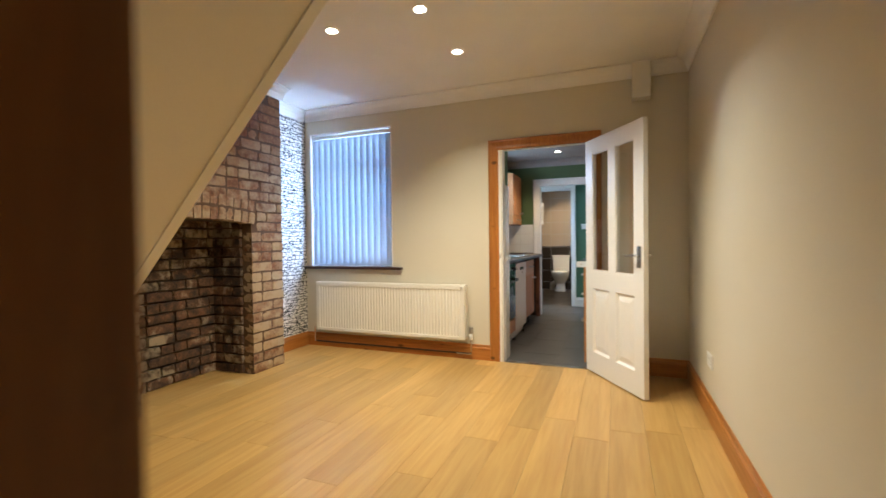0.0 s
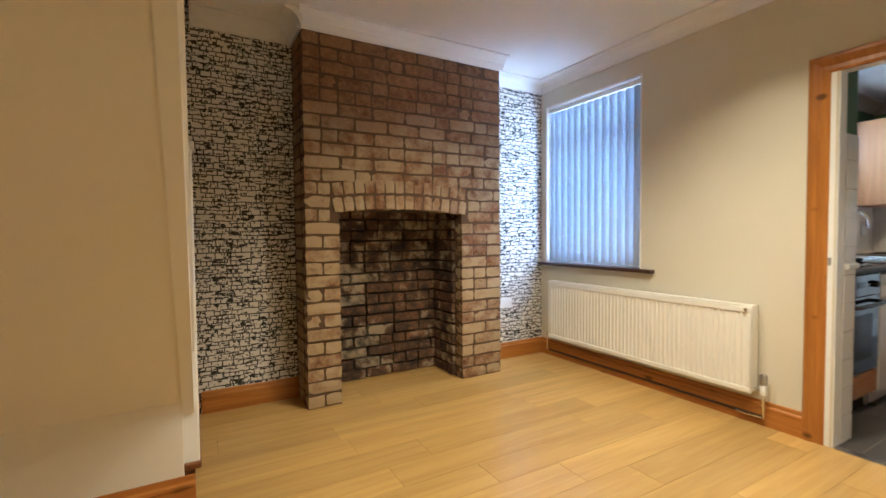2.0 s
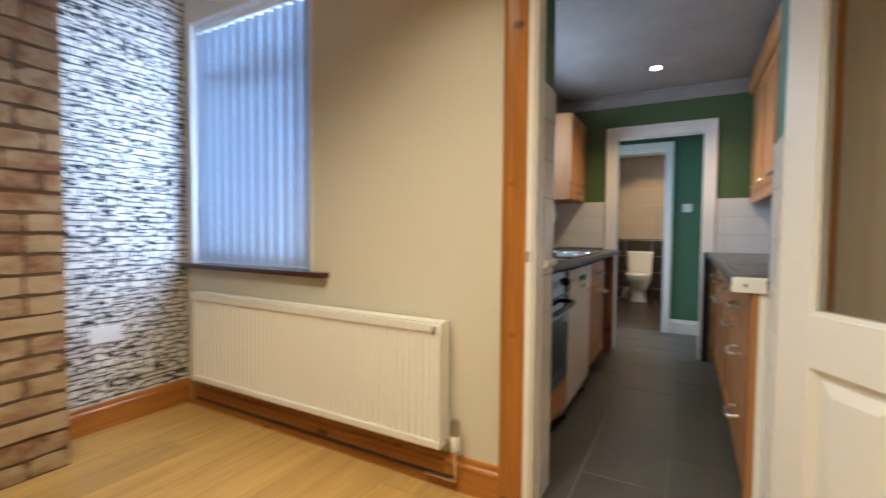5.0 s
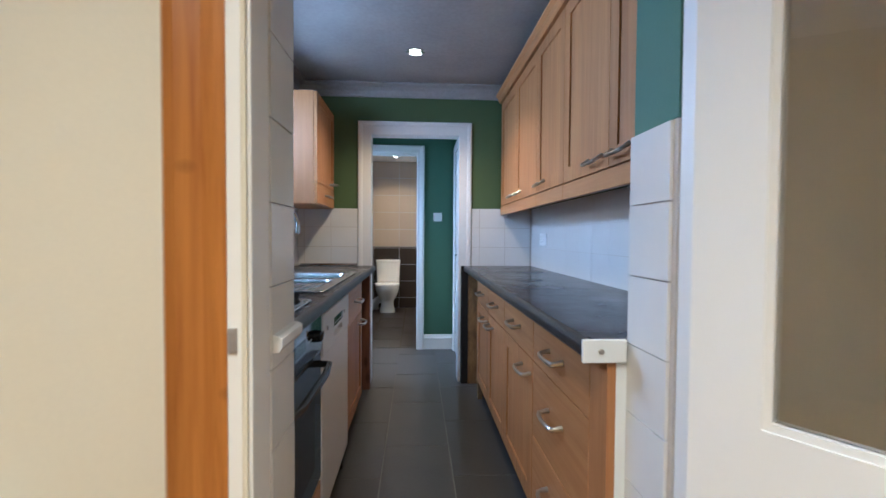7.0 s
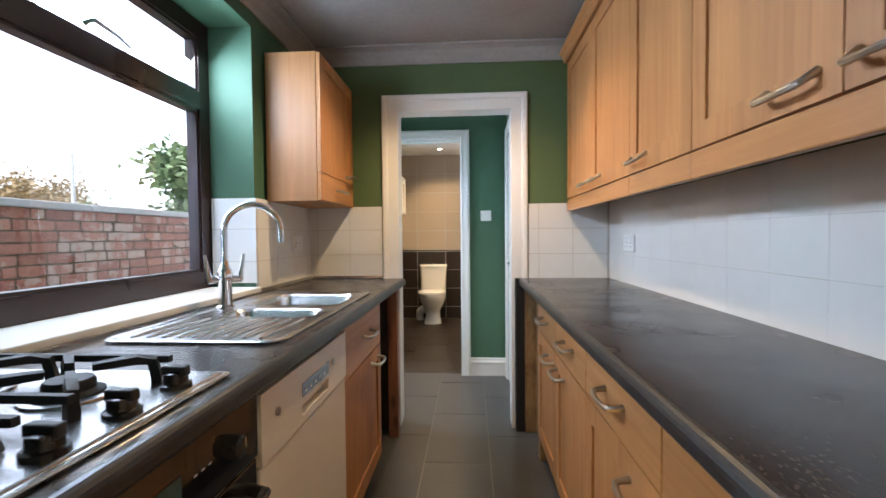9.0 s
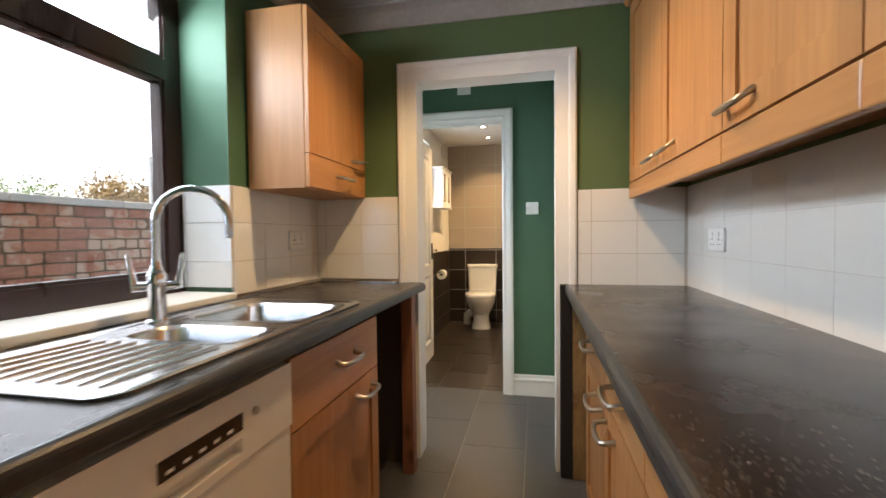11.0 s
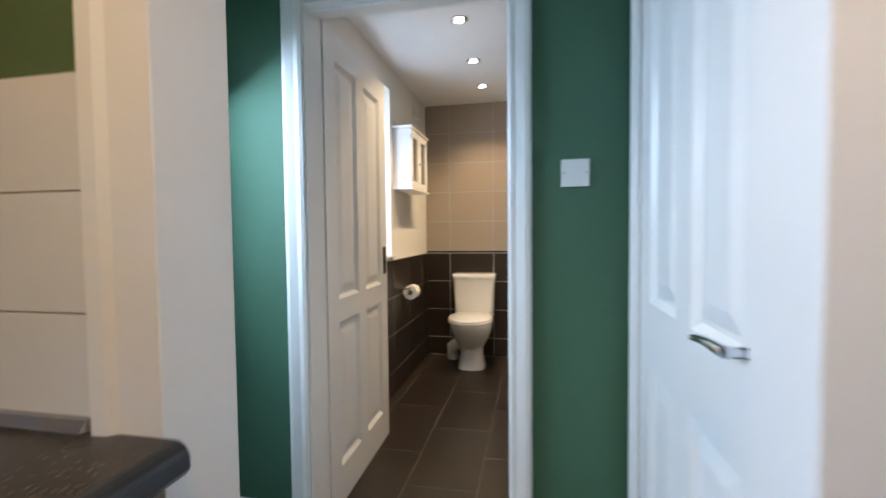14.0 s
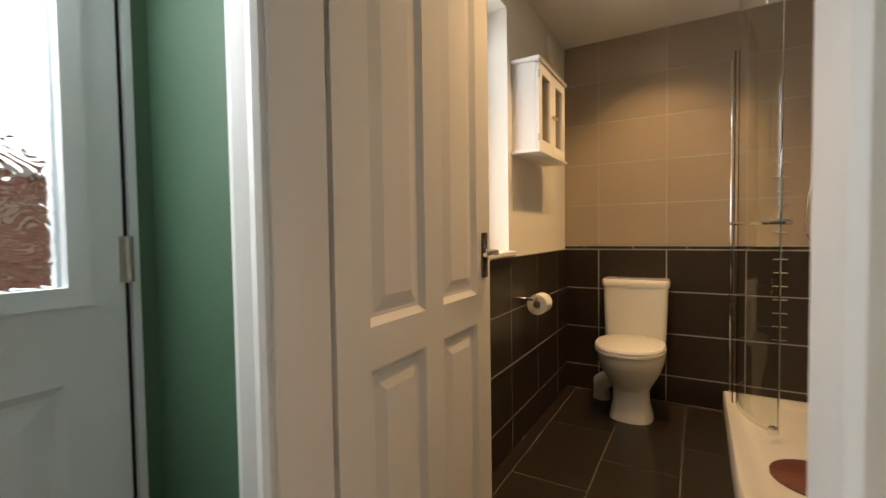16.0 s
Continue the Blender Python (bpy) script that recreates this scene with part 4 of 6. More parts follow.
add_box(bm, RX0, RX1, 4.183, 4.20, RZ1 - 0.042, RZ1 - 0.008, 0.003)
mesh_object("front_panel", bm, RAD_WHITE, rad)
bm = bmesh.new()
add_box(bm, RX0 - 0.004, RX0 + 0.006, 4.185, 4.255, RZ0 + 0.01, RZ1, 0.003)
add_box(bm, RX1 - 0.006, RX1 + 0.004, 4.185, 4.255, RZ0 + 0.01, RZ1, 0.003)
add_box(bm, RX0, RX1, 4.19, 4.25, RZ1 - 0.006, RZ1, 0.002)
for i in range(24):
    xx = RX0 + 0.05 + i * 0.068
    add_box(bm, xx, xx + 0.05, 4.205, 4.235, RZ1, RZ1 + 0.003)
add_box(bm, RX0 + 0.02, RX1 - 0.02, 4.215, 4.245, RZ0 + 0.02, RZ1 - 0.02)
mesh_object("casing", bm, RAD_WHITE, rad)
lathe("bleed_valve", RX1 - 0.03, 4.178, [(0.009, RZ1 - 0.03), (0.009, RZ1 - 0.015)], CHROME, rad, 8)
tube("pipe", [(RX1 - 0.01, 4.22, RZ0 + 0.03), (RX1 + 0.05, 4.22, RZ0 + 0.03), (RX1 + 0.05, 4.22, 0.12), (RX1 + 0.045, 4.235, 0.055), (RX1 - 0.1, 4.238, 0.05)], 0.008, CHROME, rad)
lathe("valve_body", RX1 + 0.05, 4.22, [(0.014, 0.19), (0.018, 0.20), (0.018, 0.245), (0.014, 0.25)], PLASTIC_WHITE, rad, 12)
lathe("valve_head", RX1 + 0.05, 4.22, [(0.016, 0.25), (0.021, 0.255), (0.021, 0.30), (0.015, 0.31)], NICKEL, rad, 14)
tube("pipe", [(RX0 + 0.02, 4.22, RZ0 + 0.03), (RX0 - 0.05, 4.22, RZ0 + 0.03), (RX0 - 0.05, 4.22, 0.06)], 0.008, CHROME, rad)
tube("floor_pipe", [(RX0 - 0.05, 4.245, 0.055), (RX1 + 0.04, 4.245, 0.055)], 0.009, DARK_SILL, rad, 8)

ang = math.degrees(math.atan2(3.60 - 4.262, 0.285 + 0.128))
M_DOOR = pose(-0.128, 4.262, 0.01, 0, 0, ang)
panel_door("door_to_kitchen", 0.775, 1.925, 0.036, [(0.105, 0.345, 0.17, 0.70), (0.435, 0.67, 0.17, 0.70)], [(0.105, 0.345, 0.84, 1.81), (0.435, 0.67, 0.84, 1.81)], M_DOOR, GLOSS_WHITE, "white half-glazed panel door standing open on hinges", 0.728, 0.985, swing=-1)


def plate_switch(name, plane, u, v, w, out, label, width=0.086, height=0.086, rockers=1, sockets=0):
    root = tagged(new(name), label, "socket" if sockets else "switch")
    root.location = AX[plane](u, v, w)

    def bx(part, a, b2, c, d, d0, d1, mat, bev=0.0):
        lo, hi = sorted((w + out * d0, w + out * d1))
        if plane == "xz":
            return box(part, u + a, u + b2, lo, hi, v + c, v + d, mat, root, bev)
        return box(part, lo, hi, u + a, u + b2, v + c, v + d, mat, root, bev)
    bx("plate", -width / 2, width / 2, -height / 2, height / 2, 0, 0.009, PLASTIC_WHITE, 0.003)
    for i in range(rockers):
        c = (i - (rockers - 1) / 2) * (width * 0.42)
        if sockets:
            bx("rocker", c - 0.006, c + 0.006, 0.012, 0.030, 0.009, 0.013, PLASTIC_WHITE, 0.001)
            for a, b2, z0, z1 in ((-0.003, 0.003, -0.002, 0.007), (-0.014, -0.008, -0.02, -0.015), (0.008, 0.014, -0.02, -0.015)):
                bx("pin_hole", c + a, c + b2, z0, z1, 0.009, 0.0095, GAP_BLACK)
        else:
            bx("rocker", c - 0.009, c + 0.009, -0.015, 0.015, 0.009, 0.013, PLASTIC_WHITE, 0.002)
    for s in (-1, 1):
        bx("screw", s * width * 0.40 - 0.003, s * width * 0.40 + 0.003, -0.003, 0.003, 0.009, 0.0098, NICKEL)
    return root


plate_switch("wall_socket", "yz", 3.43, 0.36, XR, -1, "white plastic socket on a cream wall", 0.15, 0.086, 2, 1)
plate_switch("wall_socket", "yz", 3.84, 0.50, XL, 1, "white plastic blank plate on wallpapered wall", 0.15, 0.086, 0, 1)
bm = bmesh.new()
add_box(bm, 0.235, 0.372, DB - 0.10, DB, 2.235, CZ - 0.005, 0.004)
tagged(mesh_object("pipe_boxing_trim", bm, WALL_WHITE), "white boxed-in duct under the ceiling", "boxing", kind="structure")


def downlight(x, y, z, r=0.04, lit=True):
    root = base("downlight", x, y, z, "small round recessed ceiling spotlight, switched on", "ceiling light", "recessed ceiling spotlights")
    lathe("bezel", x, y, [(r + 0.012, z), (r + 0.012, z - 0.004), (r + 0.004, z - 0.008), (r, z - 0.006), (r - 0.002, z - 0.001)], CHROME if z < 2.4 else GLOSS_WHITE, root, 24)
    lathe("lamp_face", x, y, [(r * 0.72, z - 0.0085), (r * 0.72, z - 0.0095)], LAMP_GLOW, root, 20)
    return root


for x, y in DINING_LIGHTS:
    downlight(x, y, CZ)
downlight(-0.6, 6.32, KC, 0.045)
for y in (8.93, 9.52, 10.05):
    downlight(-0.90, y, BC, 0.035)

# ---- kitchen things ----


def bow_handle(parent, m, length=0.13):
    """A bowed bar handle; local: x along the bar, y- outwards."""
    bm = bmesh.new()
    h = length / 2
    add_tube(bm, [(-h, 0, 0), (-h, -0.022, 0), (-h + 0.004, -0.033, 0), (-h + 0.016, -0.037, 0), (-h * 0.3, -0.041, 0), (h * 0.3, -0.041, 0), (h - 0.016, -0.037, 0), (h - 0.004, -0.033, 0), (h, -0.022, 0), (h, 0, 0)], [0.0085, 0.007, 0.0075, 0.0075, 0.0065, 0.0065, 0.0075, 0.0075, 0.007, 0.0085], 8)
    ob = mesh_object("handle", bm, NICKEL, None, True)
    ob.matrix_world = m
    under(ob, parent)
    return ob


def front(parent, x, out, y0, y1, z0, z1, shaker=True, grain=BEECH_Z, name="door"):
    """A cupboard or drawer front facing +x or -x at plane x."""
    bm = bmesh.new()
    g2 = 0.002
    y0, y1, z0, z1 = y0 + g2, y1 - g2, z0 + g2, z1 - g2
    lo, hi = sorted((x, x - out * 0.018))
    if shaker:
        f = 0.062
        add_plate(bm, [y0, y0 + f, y1 - f, y1], [z0, z0 + f, z1 - f, z1], lambda i, j: not (i == 1 and j == 1), lo, hi, "yz")
        add_box(bm, min(x - out * 0.007, x - out * 0.015), max(x - out * 0.007, x - out * 0.015), y0 + f - 0.002, y1 - f + 0.002, z0 + f - 0.002, z1 - f + 0.002)
    else:
        add_box(bm, lo, hi, y0, y1, z0, z1, 0.002)
    return mesh_object(name, bm, grain, parent)


def handle_at(part, x, out, y, z, tilt=0.0, length=0.13, droop=10):
    # local x along +y of the world; local -y points out of the front
    rz = 90 if out > 0 else -90
    return bow_handle(part, pose(x, y, z, 0, 0, rz) @ pose(0, 0, 0, 0, tilt, 0) @ pose(0, 0, 0, droop, 0, 0), length)


RF = -0.165     # front plane of the base units on the right
GR = "base kitchen units"


def base_unit(x_back, x_front, out, y0, y1, label, layout, top=0.868):
    root = base("base_cabinet", (x_back + x_front) / 2, (y0 + y1) / 2, 0.0, label, "kitchen cabinet", GR)
    lo, hi = sorted((x_back, x_front - out * 0.020))
    box("carcass", lo, hi, y0 + 0.001, y1 - 0.001, 0.14, top, BEECH_Z, root)
    lo, hi = sorted((x_back, x_front - out * 0.07))
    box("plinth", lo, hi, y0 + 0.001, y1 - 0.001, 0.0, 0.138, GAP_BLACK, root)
    for kind, a, b2, z0, z1, hy, hz in layout:
        part = front(root, x_front, out, a, b2, z0, z1, kind == "door", BEECH_Z if kind == "door" else BEECH_Y, kind)
        handle_at(part, x_front, out, hy, hz)
    return root


BU = "beech base unit under worktop, metal handles"
base_unit(KX1 - 0.002, RF, -1, 4.59, 5.11, BU + ", three drawers", [("drawer", 4.59, 5.11, 0.69, 0.86, 4.85, 0.775), ("drawer", 4.59, 5.11, 0.42, 0.69, 4.85, 0.585), ("drawer", 4.59, 5.11, 0.145, 0.42, 4.85, 0.33)])
base_unit(KX1 - 0.002, RF, -1, 5.11, 5.63, BU + ", drawer and door", [("drawer", 5.11, 5.63, 0.69, 0.86, 5.37, 0.775), ("door", 5.11, 5.63, 0.145, 0.69, 5.20, 0.635)])
base_unit(KX1 - 0.002, RF, -1, 5.63, 6.56, BU + ", two drawers and two doors", [("drawer", 5.63, 6.095, 0.69, 0.86, 5.86, 0.775), ("drawer", 6.095, 6.56, 0.69, 0.86, 6.33, 0.775), ("door", 5.63, 6.095, 0.145, 0.69, 5.99, 0.635), ("door", 6.095, 6.56, 0.145, 0.69, 6.20, 0.635)])
endp = base("cabinet_end", 0.0, 4.55, 0, "white end panel with beech edge beside the doorway", "end panel")
box("panel", RF + 0.02, KX1 - 0.002, 4.494, 4.589, 0.0, 0.868, PVC_WHITE, endp)
box("edge_strip", RF, RF + 0.0195, 4.494, 4.589, 0.0, 0.868, BEECH_Z, endp)
filler = base("timber_filler", -0.1, 6.76, 0, "rough stained timber filler at the end of units", "timber panel")
box("board", -0.125, -0.105, 6.562, 6.90, 0.02, 0.80, ROUGH_WOOD, filler, 0.004)
box("batten", -0.155, -0.125, 6.565, 6.62, 0.0, 0.865, ROUGH_WOOD, filler, 0.004)
box("end_board", -0.188, 0.05, 6.90, 6.944, 0.0, 0.868, ROUGH_WOOD, filler, 0.003)
box("dark_edge", -0.241, -0.19, 6.905, 6.952, 0.0, 0.868, GAP_BLACK, filler, 0.003)
box("dark_edge", -0.241, -0.224, 6.905, 6.952, 0.8685, 0.908, GAP_BLACK, filler, 0.002)


def worktop(name, x0, x1, y0, y1, nose_x, label, cuts=()):
    """A worktop with a rounded front edge on the nose_x side."""
    root = base(name, (x0 + x1) / 2, (y0 + y1) / 2, 0.87, label, "worktop")
    out = 1 if nose_x == x1 else -1
    inner = nose_x - out * 0.02
    bm = bmesh.new()
    lo, hi = sorted((inner, x0 if out > 0 else x1))
    U = sorted({lo, hi} | {c[0] for c in cuts} | {c[1] for c in cuts})
    V = sorted({y0, y1} | {c[2] for c in cuts} | {c[3] for c in cuts})
    add_plate(bm, U, V, lambda i, j: not any(a < (U[i] + U[i + 1]) / 2 < b2 and c < (V[j] + V[j + 1]) / 2 < d for a, b2, c, d in cuts), 0.87, 0.91, "xy")
    mesh_object("top", bm, WORKTOP, root)
    prof = [(inner, 0.91)] + [(inner + out * 0.02 * math.sin(a), 0.89 + 0.02 * math.cos(a)) for a in (math.pi / 2 * k / 5 for k in range(1, 6))] + [(nose_x, 0.878), (nose_x - out * 0.006, 0.87), (inner, 0.87)]
    bm = bmesh.new()
    add_loft(bm, [[(x, y, z) for x, z in prof] for y in (y0, y1)])
    mesh_object("front_edge", bm, WORKTOP_EDGE, root)
    return root


worktop("worktop", -0.222, KX1 - 0.014, 4.494, KE - 0.014, -0.222, "dark speckled laminate worktop, worn along its edge")
cap = base("worktop_end_cap", -0.16, 4.485, 0.865, "silver metal end strip screwed to the worktop", "end strip")
box("strip", -0.226, -0.126, 4.482, 4.4925, 0.862, 0.914, PVC_WHITE, cap, 0.003)
bm = bmesh.new()
add_tube(bm, [(-0.185, 4.4825, 0.888), (-0.185, 4.478, 0.888)], 0.006, 10)
mesh_object("screw", bm, NICKEL, cap, True)
SINK = (-1.415, -0.955, 5.31, 6.27)
worktop("worktop", KX0 + 0.012, -0.90, 4.494, KE - 0.014, -0.90, "dark speckled laminate worktop with sink and hob", [(-1.33, -0.985, 5.62, 5.82), (-1.36, -0.975, 5.86, 6.20)])
tagged(run("upstand_trim", [(0, 0.91), (0.016, 0.91), (0.016, 0.914), (0.006, 0.926), (0, 0.928)], (KX0 + 0.012, 4.5, 0), (KX0 + 0.012, KE - 0.014, 0), (1, 0, 0), STEEL), "metal trim behind the worktop", "trim", kind="structure")
tagged(run("upstand_trim_end", [(0, 0.91), (0.016, 0.91), (0.016, 0.914), (0.006, 0.926), (0, 0.928)], (KX0 + 0.03, KE - 0.014, 0), (-1.04, KE - 0.014, 0), (0, -1, 0), STEEL), "metal trim behind the worktop", "trim", kind="structure")

# Left run
LF = -0.93
base_unit(KX0 + 0.01, LF, 1, 5.745, 6.335, BU + ", drawer and door", [("drawer", 5.745, 6.335, 0.67, 0.855, 6.06, 0.775), ("door", 5.745, 6.335, 0.145, 0.67, 6.20, 0.625)], 0.70)
void = base("appliance_space", -1.2, 6.55, 0, "empty dark space for an appliance under the worktop", "alcove")
box("back_panel", -1.49, -1.47, 6.34, 6.94, 0.0, 0.868, END_BOARD, void)
box("side_panel", -1.47, -1.0, 6.336, 6.346, 0.0, 0.868, END_BOARD, void)
post = tagged(box("support_post", -0.985, -0.93, 6.80, 6.865, 0.0, 0.868, RED_PINE, None, 0.003), "bare reddish pine post holding up the worktop", "post")
endb = tagged(box("end_board", -1.46, -0.959, 6.90, 6.945, 0.0, 0.868, END_BOARD, None, 0.003), "dark board behind the empty appliance space", "board")

dish = base("dishwasher", -1.2, 5.44, 0, "white freestanding dishwasher with a dark display", "dishwasher")
box("body", -1.49, -0.965, 5.15, 5.738, 0.02, 0.85, DISHWASHER_WHITE, dish, 0.004)
box("door", -0.964, -0.925, 5.15, 5.738, 0.10, 0.70, DISHWASHER_WHITE, dish, 0.006)
bm = bmesh.new()
add_plate(bm, [5.15, 5.36, 5.56, 5.738], [0.703, 0.722, 0.752, 0.85], lambda i, j: not (i == 1 and j == 1), -0.964, -0.922, "yz")
add_box(bm, -0.964, -0.945, 5.355, 5.565, 0.72, 0.755)
mesh_object("control_panel", bm, DISHWASHER_WHITE, dish)
box("display", -0.9235, -0.9205, 5.36, 5.56, 0.768, 0.802, BLACK_GLASS, dish)
for i in range(5):
    box("marking", -0.9207, -0.9202, 5.375 + i * 0.035, 5.39 + i * 0.035, 0.776, 0.782, PLASTIC_WHITE, dish)
for yy in (5.60, 5.22):
    bm = bmesh.new()
    add_tube(bm, [(-0.924, yy, 0.79), (-0.917, yy, 0.79)], 0.009, 14)
    mesh_object("button", bm, NICKEL, dish, True)
box("kick_panel", -1.0, -0.985, 5.16, 5.73, 0.0, 0.095, DISHWASHER_WHITE, dish)
for s in (5.19, 5.70):
    lathe("foot", -0.965, s, [(0.02, 0.0), (0.02, 0.012), (0.01, 0.02)], GAP_BLACK, dish, 10)

oven = base("built_in_oven", -1.2, 4.85, 0.0, "black glass built-in electric oven under the worktop", "oven")
box("body", -1.49, -0.955, 4.56, 5.14, 0.26, 0.865, BLACK_ENAMEL, oven)
box("control_panel", -0.955, -0.925, 4.56, 5.14, 0.735, 0.862, BLACK_GLASS, oven, 0.003)
box("door_glass", -0.955, -0.928, 4.56, 5.14, 0.27, 0.73, BLACK_GLASS, oven, 0.004)
box("inner_window", -0.9275, -0.9268, 4.66, 5.04, 0.35, 0.62, BLACK_ENAMEL, oven)
tube("door_handle", [(-0.93, 4.60, 0.69), (-0.89, 4.61, 0.69), (-0.882, 4.70, 0.685), (-0.882, 5.0, 0.685), (-0.89, 5.09, 0.69), (-0.93, 5.10, 0.69)], 0.012, BLACK_ENAMEL, oven)
for i, yy in enumerate((4.66, 5.04)):
    bm = bmesh.new()
    add_tube(bm, [(-0.925, yy, 0.80), (-0.905, yy, 0.80), (-0.90, yy, 0.80)], [0.021, 0.019, 0.012], 16)
    mesh_object("knob", bm, BLACK_ENAMEL, oven, True)
    box("knob_pointer", -0.9, -0.896, yy - 0.002, yy + 0.002, 0.80, 0.818, CHROME, oven)
box("clock_display", -0.9255, -0.9235, 4.79, 4.91, 0.785, 0.82, LED_BLUE, oven)
for i in range(3):
    box("marking", -0.9245, -0.9238, 4.94 + i * 0.018, 4.948 + i * 0.018, 0.80, 0.803, PLASTIC_WHITE, oven)
box("plinth_drawer", -0.95, -0.93, 4.56, 5.14, 0.12, 0.255, BEECH_Y, oven, 0.002)
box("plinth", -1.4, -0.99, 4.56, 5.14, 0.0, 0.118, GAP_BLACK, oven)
box("filler", -1.4, -0.935, 4.494, 4.558, 0.0, 0.865, BEECH_Z, oven)

hob = base("gas_hob", -1.19, 4.82, 0.91, "stainless steel gas hob with black pan supports", "hob")
bm = bmesh.new()
add_box(bm, -1.43, -0.945, 4.54, 5.085, 0.911, 0.919, 0.004)
add_box(bm, -1.42, -0.955, 4.55, 5.075, 0.917, 0.922, 0.003)
mesh_object("steel_plate", bm, STEEL, hob)
for bx_, by_, r in ((-1.31, 4.68, 0.036), (-1.31, 4.94, 0.045), (-1.12, 4.68, 0.045), (-1.12, 4.94, 0.034)):
    lathe("burner", bx_, by_, [(r + 0.012, 0.922), (r + 0.012, 0.93), (r, 0.934), (r, 0.944), (r * 0.9, 0.95), (r * 0.2, 0.951)], CAST_IRON, hob, 20)
    lathe("burner_ring", bx_, by_, [(r + 0.028, 0.9225), (r + 0.026, 0.926), (r + 0.014, 0.927)], STEEL, hob, 20)
    bm = bmesh.new()
    for k in range(4):
        a = math.pi / 4 + k * math.pi / 2
        cx_, sy_ = math.cos(a), math.sin(a)
        add_tube(bm, [(bx_ + cx_ * 0.028, by_ + sy_ * 0.028, 0.962), (bx_ + cx_ * 0.085, by_ + sy_ * 0.085, 0.963), (bx_ + cx_ * 0.108, by_ + sy_ * 0.108, 0.957), (bx_ + cx_ * 0.115, by_ + sy_ * 0.115, 0.922)], [0.008, 0.010, 0.010, 0.011], 4)
    add_tube(bm, [(bx_ - 0.095, by_ - 0.095, 0.955), (bx_ + 0.095, by_ - 0.095, 0.955)], 0.008, 4)
    add_tube(bm, [(bx_ - 0.095, by_ + 0.095, 0.955), (bx_ + 0.095, by_ + 0.095, 0.955)], 0.008, 4)
    mesh_object("pan_support", bm, CAST_IRON, hob)
for i in range(4):
    yy = 4.66 + i * 0.11
    lathe("control_knob", -0.985, yy, [(0.024, 0.922), (0.024, 0.928), (0.019, 0.93), (0.018, 0.946), (0.012, 0.948)], BLACK_ENAMEL, hob, 16)
    box("knob_grip", -1.006, -0.964, yy - 0.008, yy + 0.008, 0.94, 0.957, CAST_IRON, hob, 0.003)


def rounded(cx, cy, hx, hy, r, z, n=6):
    pts = []
    for qx, qy, a0 in ((1, 1, 0), (-1, 1, 90), (-1, -1, 180), (1, -1, 270)):
        for k in range(n + 1):
            a = math.radians(a0 + 90 * k / n)
            pts.append((cx + qx * (hx - r) + r * math.cos(a), cy + qy * (hy - r) + r * math.sin(a), z))
    return pts


sink = base("kitchen_sink", -1.18, 5.79, 0.91, "stainless steel sink with two bowls and drainer", "sink")
bm = bmesh.new()
X = sorted({SINK[0] + 0.02, -1.345, -1.315, -1.0, -0.985, SINK[1] - 0.02})
Yc = [5.33, 5.64, 5.805, 5.875, 6.185, 6.25]
add_plate(bm, X, Yc, lambda i, j: not ((1 < i < 3 and j == 1) or (0 < i < 4 and j == 3)), 0.911, 0.9145, "xy")
mesh_object("deck", bm, STEEL, sink)
bm = bmesh.new()
c0, c1 = (SINK[0] + SINK[1]) / 2, (SINK[2] + SINK[3]) / 2
add_loft(bm, [rounded(c0, c1, 0.23, 0.48, 0.05, 0.9105), rounded(c0, c1, 0.231, 0.481, 0.05, 0.916), rounded(c0, c1, 0.226, 0.476, 0.047, 0.919), rounded(c0, c1, 0.216, 0.466, 0.042, 0.918), rounded(c0, c1, 0.205, 0.455, 0.035, 0.9135)], False, False)
mesh_object("rolled_rim", bm, STEEL, sink, True)


def bowl(cx, cy, hx, hy, depth):
    bm = bmesh.new()
    add_loft(bm, [rounded(cx, cy, hx + 0.014, hy + 0.014, 0.055, 0.9152), rounded(cx, cy, hx + 0.004, hy + 0.004, 0.05, 0.9155), rounded(cx, cy, hx - 0.004, hy - 0.004, 0.048, 0.906), rounded(cx, cy, hx - 0.012, hy - 0.012, 0.045, 0.91 - depth * 0.85), rounded(cx, cy, hx - 0.035, hy - 0.035, 0.03, 0.91 - depth), rounded(cx, cy, 0.03, 0.03, 0.029, 0.906 - depth)], False, True)
    mesh_object("bowl", bm, STEEL, sink, True)
    lathe("waste", cx, cy, [(0.032, 0.908 - depth), (0.03, 0.911 - depth), (0.012, 0.909 - depth)], CHROME, sink, 16)


bowl(-1.1575, 5.722, 0.152, 0.078, 0.13)
bowl(-1.165, 6.03, 0.168, 0.15, 0.16)
for i in range(9):
    xx = -1.36 + i * 0.042
    bm = bmesh.new()
    add_tube(bm, [(xx, 5.36, 0.914), (xx, 5.40, 0.9165), (xx + 0.01, 5.61, 0.9155)], 0.0045, 6)
    mesh_object("drainer_rib", bm, STEEL, sink, True)

tap = base("mixer_tap", -1.40, 5.83, 0.915, "tall chrome swan-neck mixer tap with two levers", "tap")
TX, TY = -1.385, 5.83
lathe("tap_body", TX, TY, [(0.03, 0.914), (0.03, 0.92), (0.024, 0.925), (0.022, 1.0), (0.026, 1.01), (0.026, 1.045), (0.02, 1.055), (0.014, 1.07), (0.013, 1.09)], CHROME, tap, 20)
tap_dir = Vector((0.75, 0.35, 0)).normalized()
pts = [Vector((TX, TY, 1.08)), Vector((TX, TY, 1.17))]
for k in range(13):
    a = math.pi * k / 12
    pts.append(Vector((TX, TY, 1.19)) + tap_dir * (0.095 * (1 - math.cos(a))) + Vector((0, 0, 0.095 * math.sin(a))))
pts.append(pts[-1] + Vector((0, 0, -0.045)))
